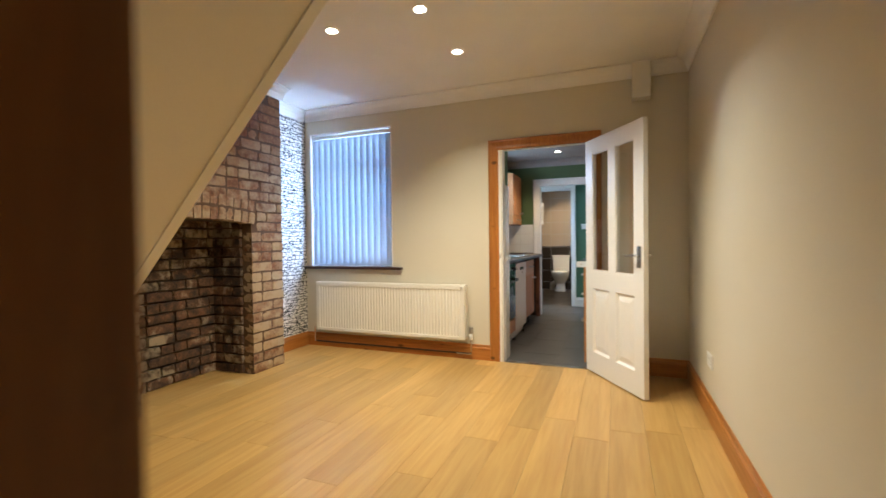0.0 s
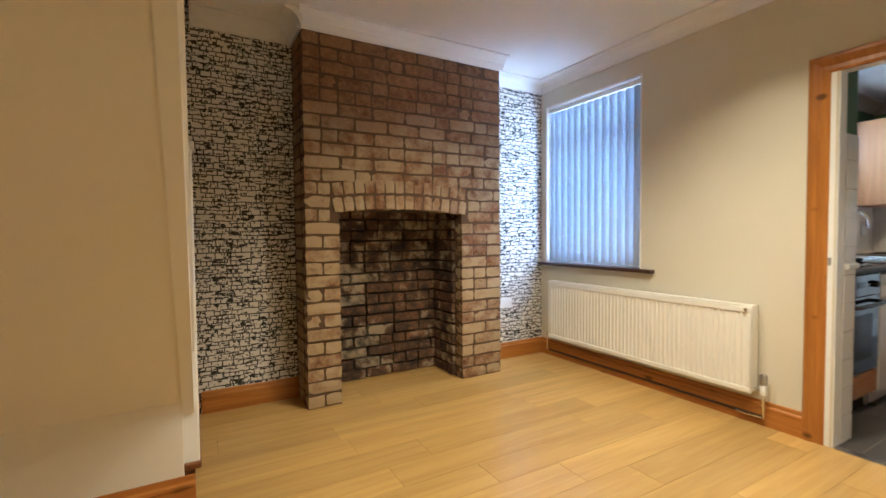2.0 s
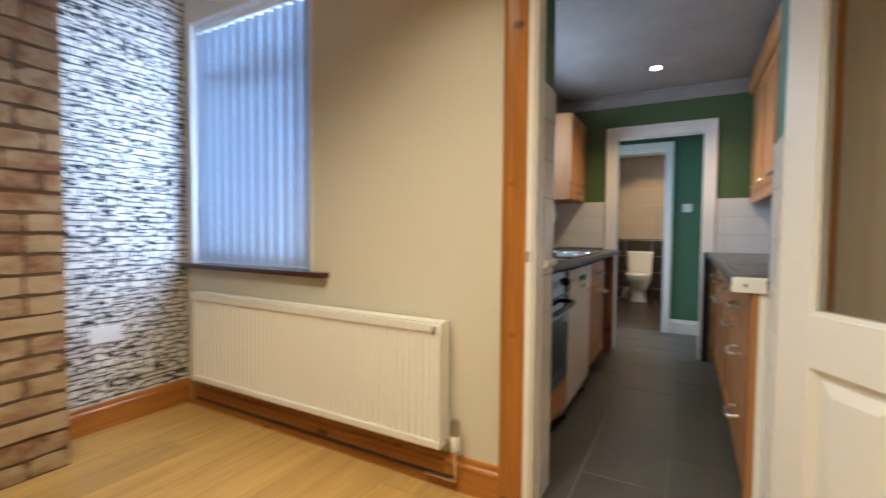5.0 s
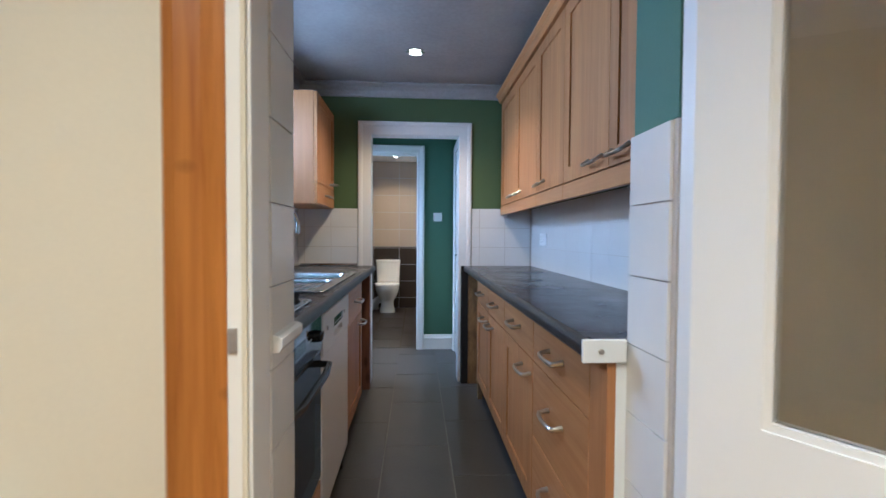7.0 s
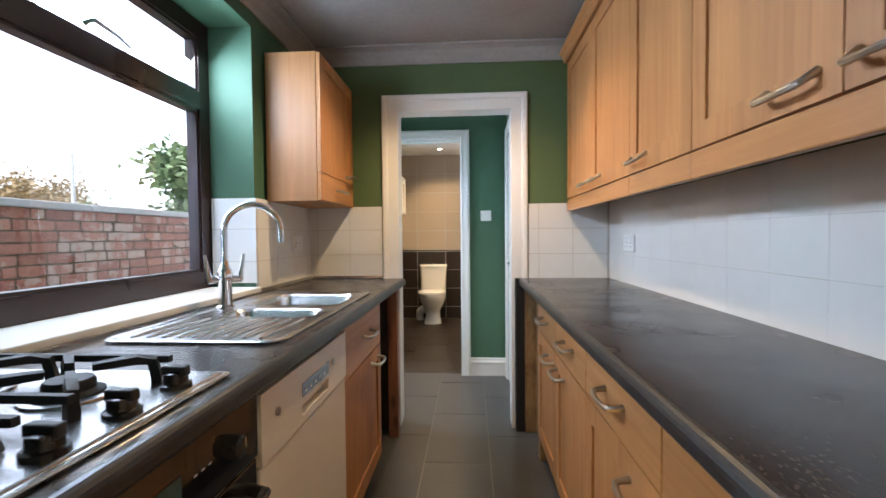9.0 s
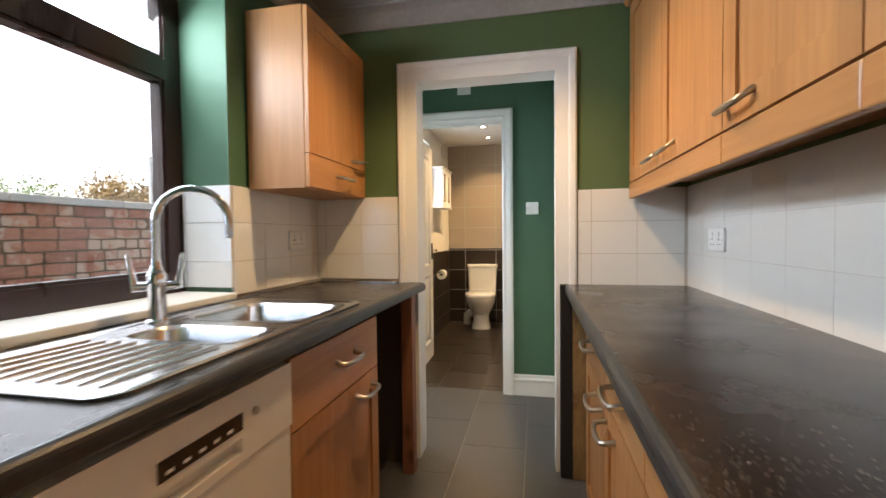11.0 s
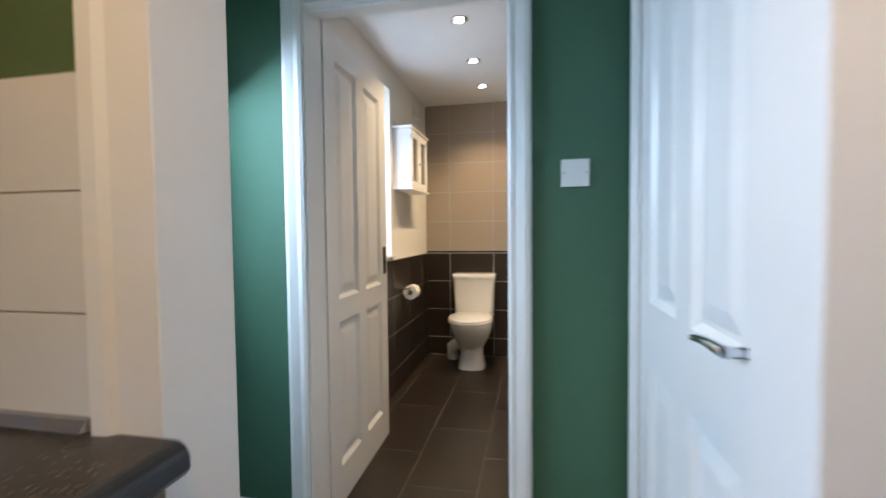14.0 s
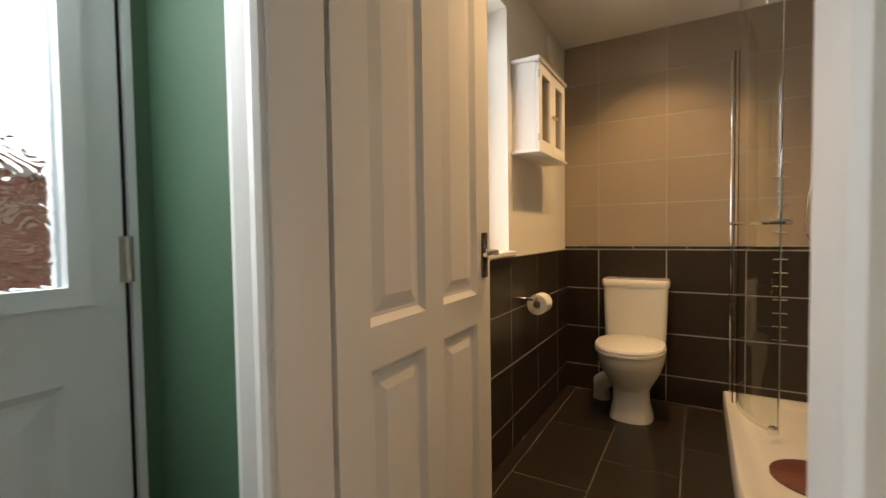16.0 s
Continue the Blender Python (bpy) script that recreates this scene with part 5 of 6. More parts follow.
tube("spout", pts, 0.0115, CHROME, tap, 12)
for s in (-1, 1):
    tube("lever_arm", [(TX, TY, 1.015), (TX + s * 0.04, TY + s * 0.04, 1.015)], 0.013, CHROME, tap, 12)
    tube("lever", [(TX + s * 0.036, TY + s * 0.036, 1.008), (TX + s * 0.04, TY + s * 0.04, 1.05), (TX + s * 0.046, TY + s * 0.046, 1.105)], [0.014, 0.008, 0.006], CHROME, tap, 10)

# Wall cupboards
WF = 0.062
edges = [4.55, 5.02, 5.48, 5.92, 6.42, 6.93]
handles = [4.93, 5.13, 5.83, 6.33, 6.52]
for grp in ((0, 1), (2,), (3, 4)):
    y0, y1 = edges[grp[0]], edges[grp[-1] + 1]
    root = base("wall_cabinet", 0.2, (y0 + y1) / 2, 1.34, "beech wall cabinet with framed doors and metal handles", "kitchen cabinet", "wall kitchen units")
    box("carcass", WF + 0.02, KX1 - 0.002, y0 + 0.001, y1 - 0.001, 1.372, 2.16, BEECH_Z, root)
    for i in grp:
        d = front(root, WF, -1, edges[i], edges[i + 1], 1.375, 2.155)
        handle_at(d, WF, -1, handles[i], 1.428, 0, 0.12, 34)
    run("cornice", [(0, 0), (0.02, 0), (0.028, 0.012), (0.034, 0.035), (0.05, 0.05), (0.05, 0.06), (0, 0.06)], (WF + 0.005, y0, 2.16), (WF + 0.005, y1, 2.16), (-1, 0, 0), BEECH_Y, root)
    box("pelmet", WF - 0.002, WF + 0.020, y0, y1, 1.303, 1.3715, BEECH_Y, root, 0.004)
box("pelmet_end", 0.09, KX1 - 0.01, 4.55, 4.565, 1.303, 1.37, BEECH_Z, root)

lc = base("wall_cabinet", -1.36, 6.67, 1.34, "beech wall cabinet with door above a small drawer", "kitchen cabinet", "wall kitchen units")
box("carcass", KX0 + 0.014, -1.238, 6.385, KE - 0.003, 1.34, 2.052, BEECH_Z, lc, 0.002)
d = front(lc, -1.218, 1, 6.385, KE - 0.004, 1.477, 2.05)
handle_at(d, -1.218, 1, 6.86, 1.515, -8)
d = front(lc, -1.218, 1, 6.385, KE - 0.004, 1.342, 1.477, False, BEECH_Y, "drawer")
handle_at(d, -1.218, 1, 6.69, 1.412)

plate_switch("double_socket", "yz", 6.74, 1.13, KX0 + 0.012, 1, "white double socket on white wall tiles", 0.146, 0.086, 2, 1)
plate_switch("double_socket", "yz", 6.62, 1.12, KX1 - 0.013, -1, "white double socket on white wall tiles", 0.146, 0.086, 2, 1)

window_unit("window_2", "yz", 5.0, 6.285, 0.938, 2.13, -1.77, -1.705, ROSEWOOD, "dark brown plastic kitchen window with top light", bars_v=(1.775,), width=0.075)
tube("window_stay", [(-1.70, 5.62, 1.835), (-1.675, 5.63, 1.85), (-1.672, 5.72, 1.84), (-1.675, 5.78, 1.825)], [0.010, 0.009, 0.007, 0.006], CHROME)
tagged(bpy.data.objects["window_stay"], "chrome lever catch on the brown window", "window handle")
tagged(box("window_2_sill", -1.71, KX0 + 0.03, 4.99, 6.279, 0.914, 0.938, GLOSS_WHITE, None, 0.005), "white gloss window sill behind the sink", "window sill", kind="structure")
tagged(run("dado_trim", [(0, 0.925), (0.012, 0.925), (0.018, 0.935), (0.018, 0.95), (0.010, 0.955), (0, 0.957)], (-0.846, DB + 0.08, 0), (-0.846, KB + 0.004, 0), (1, 0, 0), TILE_WHITE), "white moulded border tile", "trim", kind="structure")

# ---- hall things ----
M_CUP = pose(HX1 + 0.002, 7.87, 0.005, 0, 0, -90)
panel_door("cupboard_door", 0.72, 1.955, 0.036, [(0.10, 0.32, 0.16, 0.78), (0.41, 0.63, 0.16, 0.78), (0.10, 0.32, 0.95, 1.84), (0.41, 0.63, 0.95, 1.84)], [], M_CUP, GLOSS_WHITE, "white four-panel door, closed, with chrome lever", 0.685, 0.975, swing=-1)
architrave("door_5_trim", "yz", 7.155, 7.865, 1.962, HX1, -1, GLOSS_WHITE, "white gloss architrave", [(u * 0.7, v * 0.8) for u, v in ARCH])
plate_switch("wall_switch", "xz", -0.377, 1.331, HE, -1, "white plastic fused switch on green wall", 0.086, 0.086, 1)
bm = bmesh.new()
add_box(bm, -0.90, -0.806, HE - 0.028, HE, 2.155, 2.245, 0.006)
alarm = base("wall_detector", -0.853, HE, 2.155, "small white plastic box high on a green wall", "detector")
mesh_object("cover", bm, PLASTIC_WHITE, alarm)
box("seam", -0.901, -0.805, HE - 0.02, HE - 0.017, 2.1545, 2.2455, PVC_WHITE, alarm)

M_EXT = pose(HX0 - 0.006, 7.15, 0.01, 0, 0, 90)
ext = new("back_door")
ext.matrix_world = M_EXT
tagged(ext, "pale blue-white back door with patterned glass, closed", "door")


def ext_part(name, bm, mat):
    o = mesh_object(name, bm, mat)
    o.matrix_world = M_EXT
    under(o, ext)
    return o


EW = 0.760
holes = [(0.10, EW - 0.080, 0.960, 1.87)]
pan = [(0.10, 0.345, 0.17, 0.80), (0.425, EW - 0.10, 0.17, 0.80)]
bm = bmesh.new()
U = sorted({0, EW} | {v for h in holes + pan for v in h[:2]})
V = sorted({0, 1.96} | {v for h in holes + pan for v in h[2:]})
add_plate(bm, U, V, lambda i, j: not any(a < (U[i] + U[i + 1]) / 2 < b2 and c < (V[j] + V[j + 1]) / 2 < d for a, b2, c, d in holes + pan), 0.0, 0.044, "xz")
for p in pan:
    add_raised_panel(bm, *p, 0.0, 0.012)
    add_raised_panel(bm, *p, 0.044, 0.032)
ext_part("leaf", bm, DOOR_PALE)
bm = bmesh.new()
a, b2, c, d = holes[0]
for y0_, y1_ in ((-0.014, 0.010), (0.034, 0.058)):
    add_plate(bm, [a - 0.02, a + 0.015, b2 - 0.015, b2 + 0.02], [c - 0.02, c + 0.015, d - 0.015, d + 0.02], lambda i, j: not (i == 1 and j == 1), y0_, y1_, "xz")
ext_part("glazing_frame", bm, DOOR_PALE)
bm = bmesh.new()
add_box(bm, a, b2, 0.018, 0.024, c, d)
o = ext_part("pane", bm, WAVY_GLASS)
o.visible_shadow = False
for zz in (0.25, 1.02, 1.75):
    bm = bmesh.new()
    add_tube(bm, [(EW + 0.004, -0.008, zz - 0.045), (EW + 0.004, -0.008, zz + 0.045)], 0.009, 10)
    add_box(bm, EW - 0.008, EW + 0.018, -0.004, 0.0, zz - 0.045, zz + 0.045)
    ext_part("hinge", bm, NICKEL)
lever_handle("handle", ext, M_EXT @ pose(0.05, 0, 1.0), CHROME, 1)
bm = bmesh.new()
add_plate(bm, [7.12, 7.148, 7.920, 7.934], [0, 1.975, 1.99], lambda i, j: not (i == 1 and j == 0), HX0 - 0.10, HX0 + 0.002, "yz")
tagged(mesh_object("door_6_frame", bm, DOOR_PALE), "pale blue-white back door frame", "door frame", kind="structure")

# Black strip added in the hinge-side gap to draw its shade.
tagged(box("door_6_gap_shade", HX0 - 0.05, HX0 - 0.012, 7.911, 7.9195, 0.0, 1.97, GAP_BLACK), "dark strip standing for the shaded gap beside the back door", "door seal", kind="structure")

# Fitting for the added lounge lamp; it is never in view.
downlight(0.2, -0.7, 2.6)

# ---- bathroom things ----
M_BD = pose(BX[0] + 0.022, HE + 0.137, 0.008, 0, 0, 91.5)
panel_door("bathroom_door", 0.765, 1.955, 0.036, [(0.105, 0.335, 0.16, 0.77), (0.43, 0.66, 0.16, 0.77), (0.105, 0.335, 0.865, 1.84), (0.43, 0.66, 0.865, 1.84)], [], M_BD, GLOSS_WHITE, "white four-panel door standing open into a bathroom", 0.715, 1.0, swing=-1)

wc = base("toilet", -1.02, 10.25, 0, "white ceramic close-coupled toilet with closed lid", "toilet")
CX, CB = -1.022, BE


def oval(cx, cy, rx, front_r, back_r, z, n=28, square=2.0):
    out = []
    for k in range(n):
        a = 2 * math.pi * k / n
        s, c = math.sin(a), math.cos(a)
        ry = front_r if s < 0 else back_r
        out.append((cx + rx * math.copysign(abs(c) ** (2 / square), c), cy + ry * math.copysign(abs(s) ** (2 / square), s), z))
    return out


loft("pan", [oval(CX, 10.20, r, f, k, z, square=q) for r, f, k, z, q in ((0.118, 0.128, 0.22, 0.0, 2.6), (0.112, 0.122, 0.21, 0.03, 2.6), (0.098, 0.10, 0.20, 0.10, 2.4), (0.100, 0.105, 0.20, 0.17, 2.2), (0.125, 0.15, 0.20, 0.215, 2.1), (0.155, 0.205, 0.20, 0.27, 2.1), (0.174, 0.255, 0.20, 0.33, 2.1), (0.181, 0.283, 0.20, 0.38, 2.15), (0.178, 0.28, 0.20, 0.40, 2.15))], CERAMIC, wc)
loft("seat", [oval(CX, 10.145, 0.183, 0.234, 0.205, 0.401, square=2.15), oval(CX, 10.145, 0.188, 0.239, 0.205, 0.406, square=2.15), oval(CX, 10.145, 0.188, 0.239, 0.205, 0.418, square=2.15), oval(CX, 10.145, 0.184, 0.235, 0.203, 0.422, square=2.15)], CERAMIC, wc)
loft("lid", [oval(CX, 10.145, 0.185, 0.236, 0.205, 0.424, square=2.15), oval(CX, 10.145, 0.187, 0.238, 0.205, 0.43, square=2.15), oval(CX, 10.145, 0.18, 0.23, 0.198, 0.442, square=2.15), oval(CX, 10.145, 0.13, 0.17, 0.14, 0.449, square=2.15)], CERAMIC, wc)


def cistern_ring(hx, hy, z, r=0.03):
    return rounded(CX, 10.42, hx, hy, r, z)


loft("cistern", [cistern_ring(0.165, 0.08, 0.395), cistern_ring(0.172, 0.085, 0.42), cistern_ring(0.182, 0.09, 0.73)], CERAMIC, wc)
loft("cistern_lid", [cistern_ring(0.186, 0.094, 0.7305), cistern_ring(0.19, 0.097, 0.74), cistern_ring(0.19, 0.097, 0.765), cistern_ring(0.182, 0.09, 0.776), cistern_ring(0.12, 0.05, 0.778, 0.02)], CERAMIC, wc)
lathe("flush_button", CX, 10.42, [(0.022, 0.776), (0.022, 0.784), (0.016, 0.786)], CHROME, wc, 16)
tube("waste_connector", [(CX - 0.06, 10.32, 0.19), (CX - 0.13, 10.33, 0.17), (CX - 0.19, 10.36, 0.12), (CX - 0.20, 10.40, 0.05), (CX - 0.20, 10.41, 0.0)], [0.05, 0.055, 0.055, 0.05, 0.055], PLASTIC_WHITE, wc, 14)

cab = base("bathroom_cabinet", -1.42, 9.765, 1.45, "white wall cabinet with two small glazed doors", "cabinet")
CY0, CY1, CZ0, CZ1 = 9.525, 10.01, 1.455, 1.885
box("body", BX0 + 0.001, -1.365, CY0 + 0.012, CY1 - 0.012, CZ0 + 0.015, CZ1, GLOSS_WHITE, cab, 0.002)
box("bottom_shelf", BX0 + 0.001, -1.338, CY0 - 0.008, CY1 + 0.008, CZ0 - 0.002, CZ0 + 0.014, GLOSS_WHITE, cab, 0.004)
box("cornice", BX0 + 0.001, -1.338, CY0 - 0.01, CY1 + 0.01, CZ1 + 0.001, CZ1 + 0.02, GLOSS_WHITE, cab, 0.006)
for i, (a, b2) in enumerate(((CY0 + 0.013, (CY0 + CY1) / 2 - 0.002), ((CY0 + CY1) / 2 + 0.002, CY1 - 0.013))):
    bm = bmesh.new()
    add_plate(bm, [a, a + 0.045, b2 - 0.045, b2], [CZ0 + 0.02, CZ0 + 0.065, CZ1 - 0.05, CZ1 - 0.005], lambda p, q: not (p == 1 and q == 1), -1.3645, -1.348, "yz")
    dd = mesh_object("door", bm, GLOSS_WHITE, cab)
    box("door_pane", -1.36, -1.357, a + 0.044, b2 - 0.044, CZ0 + 0.064, CZ1 - 0.049, STEEL, dd)
    bm = bmesh.new()
    hy = b2 - 0.02 if i == 0 else a + 0.02
    add_tube(bm, [(-1.348, hy, 1.66), (-1.338, hy, 1.66), (-1.33, hy, 1.66)], [0.005, 0.006, 0.010], 10)
    mesh_object("knob", bm, NICKEL, dd, True)
    ey = a if i == 0 else b2
    for zz in (CZ0 + 0.07, CZ1 - 0.06):
        box("hinge", -1.352, -1.346, ey - 0.004, ey + 0.004, zz - 0.018, zz + 0.018, NICKEL, dd)

fan = base("extractor_fan", BX0, 10.16, 2.13, "small square white extractor fan grille on the wall", "extractor fan")
box("case", BX0, BX0 + 0.022, 10.10, 10.22, 2.11, 2.24, PLASTIC_WHITE, fan, 0.006)
for k, r in enumerate((0.018, 0.03, 0.042)):
    pts = [(BX0 + 0.0225, 10.16 + r * math.cos(a), 2.175 + r * math.sin(a)) for a in (2 * math.pi * i / 20 for i in range(21))]
    tube("grille_ring", pts, 0.003, GLOSS_WHITE, fan, 6)

roll = base("toilet_roll_holder", BX0 + 0.06, 9.74, 0.70, "chrome holder with a white toilet roll", "toilet roll holder")
tube("arm", [(BX0 + 0.012, 9.60, 0.735), (BX0 + 0.075, 9.60, 0.735), (BX0 + 0.082, 9.61, 0.735), (BX0 + 0.082, 9.74, 0.735)], 0.008, CHROME, roll, 10)
bm = bmesh.new()
ringsr = []
for y_, r_ in ((9.65, 0.02), (9.65, 0.052), (9.75, 0.052), (9.75, 0.02)):
    ringsr.append([(BX0 + 0.082 + r_ * math.cos(a), y_, 0.700 + r_ * math.sin(a)) for a in (2 * math.pi * k / 24 for k in range(24))])
add_loft(bm, ringsr + ringsr[:1], False, False)
mesh_object("paper_roll", bm, PAPER_ROLL, roll, True)

window_unit("window_3", "yz", 8.86, 9.478, 0.975, 2.14, BX0 - 0.18, BX0 - 0.12, PVC_WHITE, "white plastic bathroom window with frosted glass", width=0.055, glass=FROST_GLASS)
tagged(box("window_3_sill", BX0 - 0.12, BX0 + 0.035, 8.85, 9.50, 0.958, 0.982, GLOSS_WHITE, None, 0.005), "white gloss window sill", "window sill", kind="structure")

tray = base("shower_tray", -0.1, 9.9, 0, "white offset quadrant shower tray on dark floor", "shower tray")


def tray_outline(m, z):
    """Straight along the walls, curved at the open corner."""
    x0, x1, y0, y1, r = -0.56 + m, 0.355 - m, 9.0 + m, BE - 0.006 - m, 0.42 - m
    pts = [(x1, y1), (x0, y1)]
    for k in range(11):
        a = math.pi + math.pi / 2 * k / 10
        pts.append((x0 + r + r * math.cos(a), y0 + r + r * math.sin(a)))
    pts.append((x1, y0))
    return [(x, y, z) for x, y in pts]


loft("tray", [tray_outline(0, 0), tray_outline(0.0, 0.115), tray_outline(0.008, 0.125), tray_outline(0.045, 0.125), tray_outline(0.07, 0.105), tray_outline(0.12, 0.10)], CERAMIC, tray, True)
lathe("drain_cover", -0.29, 9.62, [(0.15, 0.101), (0.15, 0.112), (0.145, 0.115), (0.02, 0.116)], MAT_RED, tray, 32)

screen = base("shower_screen", -0.45, 10.2, 0.125, "curved clear glass shower screen with chrome fittings", "shower screen")


def glass_sheet(path, z0, z1, name):
    bm = bmesh.new()
    rows = []
    for i, p in enumerate(path):
        q0, q1 = path[max(i - 1, 0)], path[min(i + 1, len(path) - 1)]
        d = (Vector((*q1, 0)) - Vector((*q0, 0))).normalized()
        nrm = Vector((-d.y, d.x, 0)) * 0.003
        v = Vector((*p, 0))
        rows.append([v + nrm + Vector((0, 0, z0)), v - nrm + Vector((0, 0, z0)), v - nrm + Vector((0, 0, z1)), v + nrm + Vector((0, 0, z1))])
    add_loft(bm, rows)
    o = mesh_object(name, bm, SHOWER_GLASS, screen, True)
    o.visible_shadow = False
    return o


fixed = [(-0.525, BE - 0.012 - 0.05 * k) for k in range(5)]
curve = [(-0.51 + 0.20 * (1 - math.cos(a)), 10.28 - 0.36 * math.sin(a)) for a in (math.radians(72) * k / 12 for k in range(13))]
glass_sheet(fixed, 0.128, 2.02, "fixed_pane")
glass_sheet(curve, 0.14, 2.26, "curved_door")
tube("wall_channel", [(-0.525, BE - 0.008, 0.126), (-0.525, BE - 0.008, 2.03)], 0.010, CHROME, screen, 8)
tube("edge_seal", [(*curve[-1], 0.14), (*curve[-1], 2.26)], 0.004, CHROME, screen, 6)
tube("towel_bar", [(-0.51, 10.2, 1.10), (-0.545, 10.19, 1.10), (-0.52, 10.05, 1.10), (-0.44, 9.93, 1.10), (-0.36, 9.91, 1.10), (-0.335, 9.93, 1.10)], 0.009, CHROME, screen, 8)
for z_ in (0.15, 2.24):
    lathe("roller", curve[-2][0] + 0.0, curve[-2][1] - 0.015, [(0.016, z_ - 0.02), (0.02, z_ - 0.01), (0.02, z_ + 0.012), (0.012, z_ + 0.02)], CHROME, screen, 12)

shower = base("shower", 0.0, BE - 0.02, 0.5, "chrome shower column with hose and body jets", "shower")
for i in range(14):
    box("jet_slot", -0.335, -0.265, BE - 0.014, BE - 0.004, 0.45 + i * 0.075, 0.456 + i * 0.075, CHROME, shower)
tube("hose", [(-0.10, BE - 0.06, 1.85), (-0.13, BE - 0.07, 1.55), (-0.19, BE - 0.07, 1.25), (-0.20, BE - 0.06, 1.05), (-0.14, BE - 0.05, 0.95), (-0.06, BE - 0.04, 1.0)], 0.007, CHROME, shower, 8)
tube("riser_rail", [(-0.10, BE - 0.05, 1.0), (-0.10, BE - 0.05, 2.1)], 0.010, CHROME, shower, 8)
tube("shower_head", [(-0.10, BE - 0.05, 1.85), (-0.12, BE - 0.12, 1.86), (-0.13, BE - 0.13, 1.82)], [0.012, 0.02, 0.045], CHROME, shower, 12)

# ---- yard outside the windows ----
tagged(box("ground", -400, 400, -400, 400, -0.4, -0.15, CONCRETE), "grey concrete yard and ground outside", "ground", kind="structure")
yard = base("yard_wall", -3.85, 7.5, -0.15, "old red brick yard wall with pale coping", "brick wall", kind="structure")
box("core", -3.92, -3.72, 3.0, 14.0, -0.15, 1.40, MORTAR, yard)
for i in range(14):
    box("coping", -3.98, -3.66, 3.0 + i * 0.8, 3.796 + i * 0.8, 1.40, 1.455, COPING, yard, 0.008)
for r in range(8):
    z0 = 0.72 + r * 0.085
    for p, q in course(5.2, 12.2, r, 0.225, 0.11):
        lay(BM_YARD, yard, (-3.745 + brng.uniform(-0.004, 0.006), (p + q) / 2, z0 + 0.0425), (0.06, q - p - 0.012, 0.072), 0.0)


def tree(x, y, h, spread, mat, label, seed, leaves=2600):
    rng = random.Random(seed)
    root = base("tree", x, y, -0.15, label, "tree", "trees beyond the wall")
    bm = bmesh.new()
    add_tube(bm, [(x, y, -0.15), (x + 0.1, y, h * 0.3), (x, y + 0.1, h * 0.62)], [0.18, 0.13, 0.07], 8)
    tips = []
    for k in range(11):
        a = k * 2.4
        r = spread * rng.uniform(0.45, 0.95)
        z1 = h * rng.uniform(0.45, 0.95)
        z0 = h * rng.uniform(0.25, 0.5)
        tip = Vector((x + r * math.cos(a), y + r * math.sin(a), z1))
        add_tube(bm, [(x, y, z0), (x + 0.5 * r * math.cos(a), y + 0.5 * r * math.sin(a), (z0 + z1) / 2 + 0.1), tip], [0.06, 0.04, 0.015], 5)
        tips.append(tip)
    mesh_object("trunk", bm, BARK, root)
    verts, faces = [], []
    for i in range(leaves):
        t = rng.choice(tips)
        c = t + Vector((rng.gauss(0, 1), rng.gauss(0, 1), rng.gauss(0, 0.8))) * spread * 0.24
        u = Vector((rng.gauss(0, 1), rng.gauss(0, 1), rng.gauss(0, 1))).normalized()
        v = u.orthogonal().normalized()
        s = rng.uniform(0.05, 0.11)
        b0 = len(verts)
        verts += [c - u * s, c + v * s * 0.45, c + u * s, c - v * s * 0.45]
        faces.append((b0, b0 + 1, b0 + 2, b0 + 3))
    me = bpy.data.meshes.new("leaves")
    me.from_pydata([tuple(v) for v in verts], [], faces)
    me.materials.append(mat)
    o = tagged(new("leaves", me), kind="stuff")
    under(o, root)


tree(-5.25, 12.1, 2.6, 0.85, LEAF, "dense green leafy bush behind a brick wall", 1, 7000)
tree(-16.6, 19.7, 3.3, 1.7, LEAF_RUST, "autumn-tinged tree beyond a brick wall", 3, 3600)
tree(-20.5, 19.0, 3.3, 1.8, LEAF, "green leafy tree beyond a brick wall", 4, 3600)
tree(-19.5, 22.5, 3.0, 2.0, LEAF, "green leafy tree beyond a brick wall", 5, 3600)
tube("street_lamp", [(-10.3, 14.6, -0.15), (-10.3, 14.6, 3.3)], 0.04, DARK_METAL)
tagged(bpy.data.objects["street_lamp"], "slim grey metal pole beyond a wall", "pole")

# ---- floor planks and floor tiles ----
FLOOR_RNG = random.Random(5)


def piece_mesh(name, w, d, t, mat, bevel=0.0015):
    bm = bmesh.new()
    add_box(bm, -w / 2, w / 2, -d / 2, d / 2, -t, 0, bevel, 1)
    me = bpy.data.meshes.new(name)
    bmesh.ops.recalc_face_normals(bm, faces=bm.faces)
    bm.to_mesh(me)
    bm.free()
    me.materials.append(mat)
    return me


PLANK = piece_mesh("plank", 1, 1, 0.009, OAK_FLOOR, 0.0)
x = XR
while x > -3.25:
    w = 0.192
    lo, hi = 0.30, DB + 0.01
    y = lo - FLOOR_RNG.uniform(0.0, 1.1)
    while y < hi:
        a, b2 = max(lo, y), min(hi, y + 1.21)
        y += 1.21
        if b2 - a > 0.02:
            me = PLANK
            o = new("plank", me)
            o.scale = (w - 0.0012, b2 - a - 0.0016, 1)
            o.location = (x - w / 2, (a + b2) / 2, 0)
            under(o, floor_d)
    x -= w


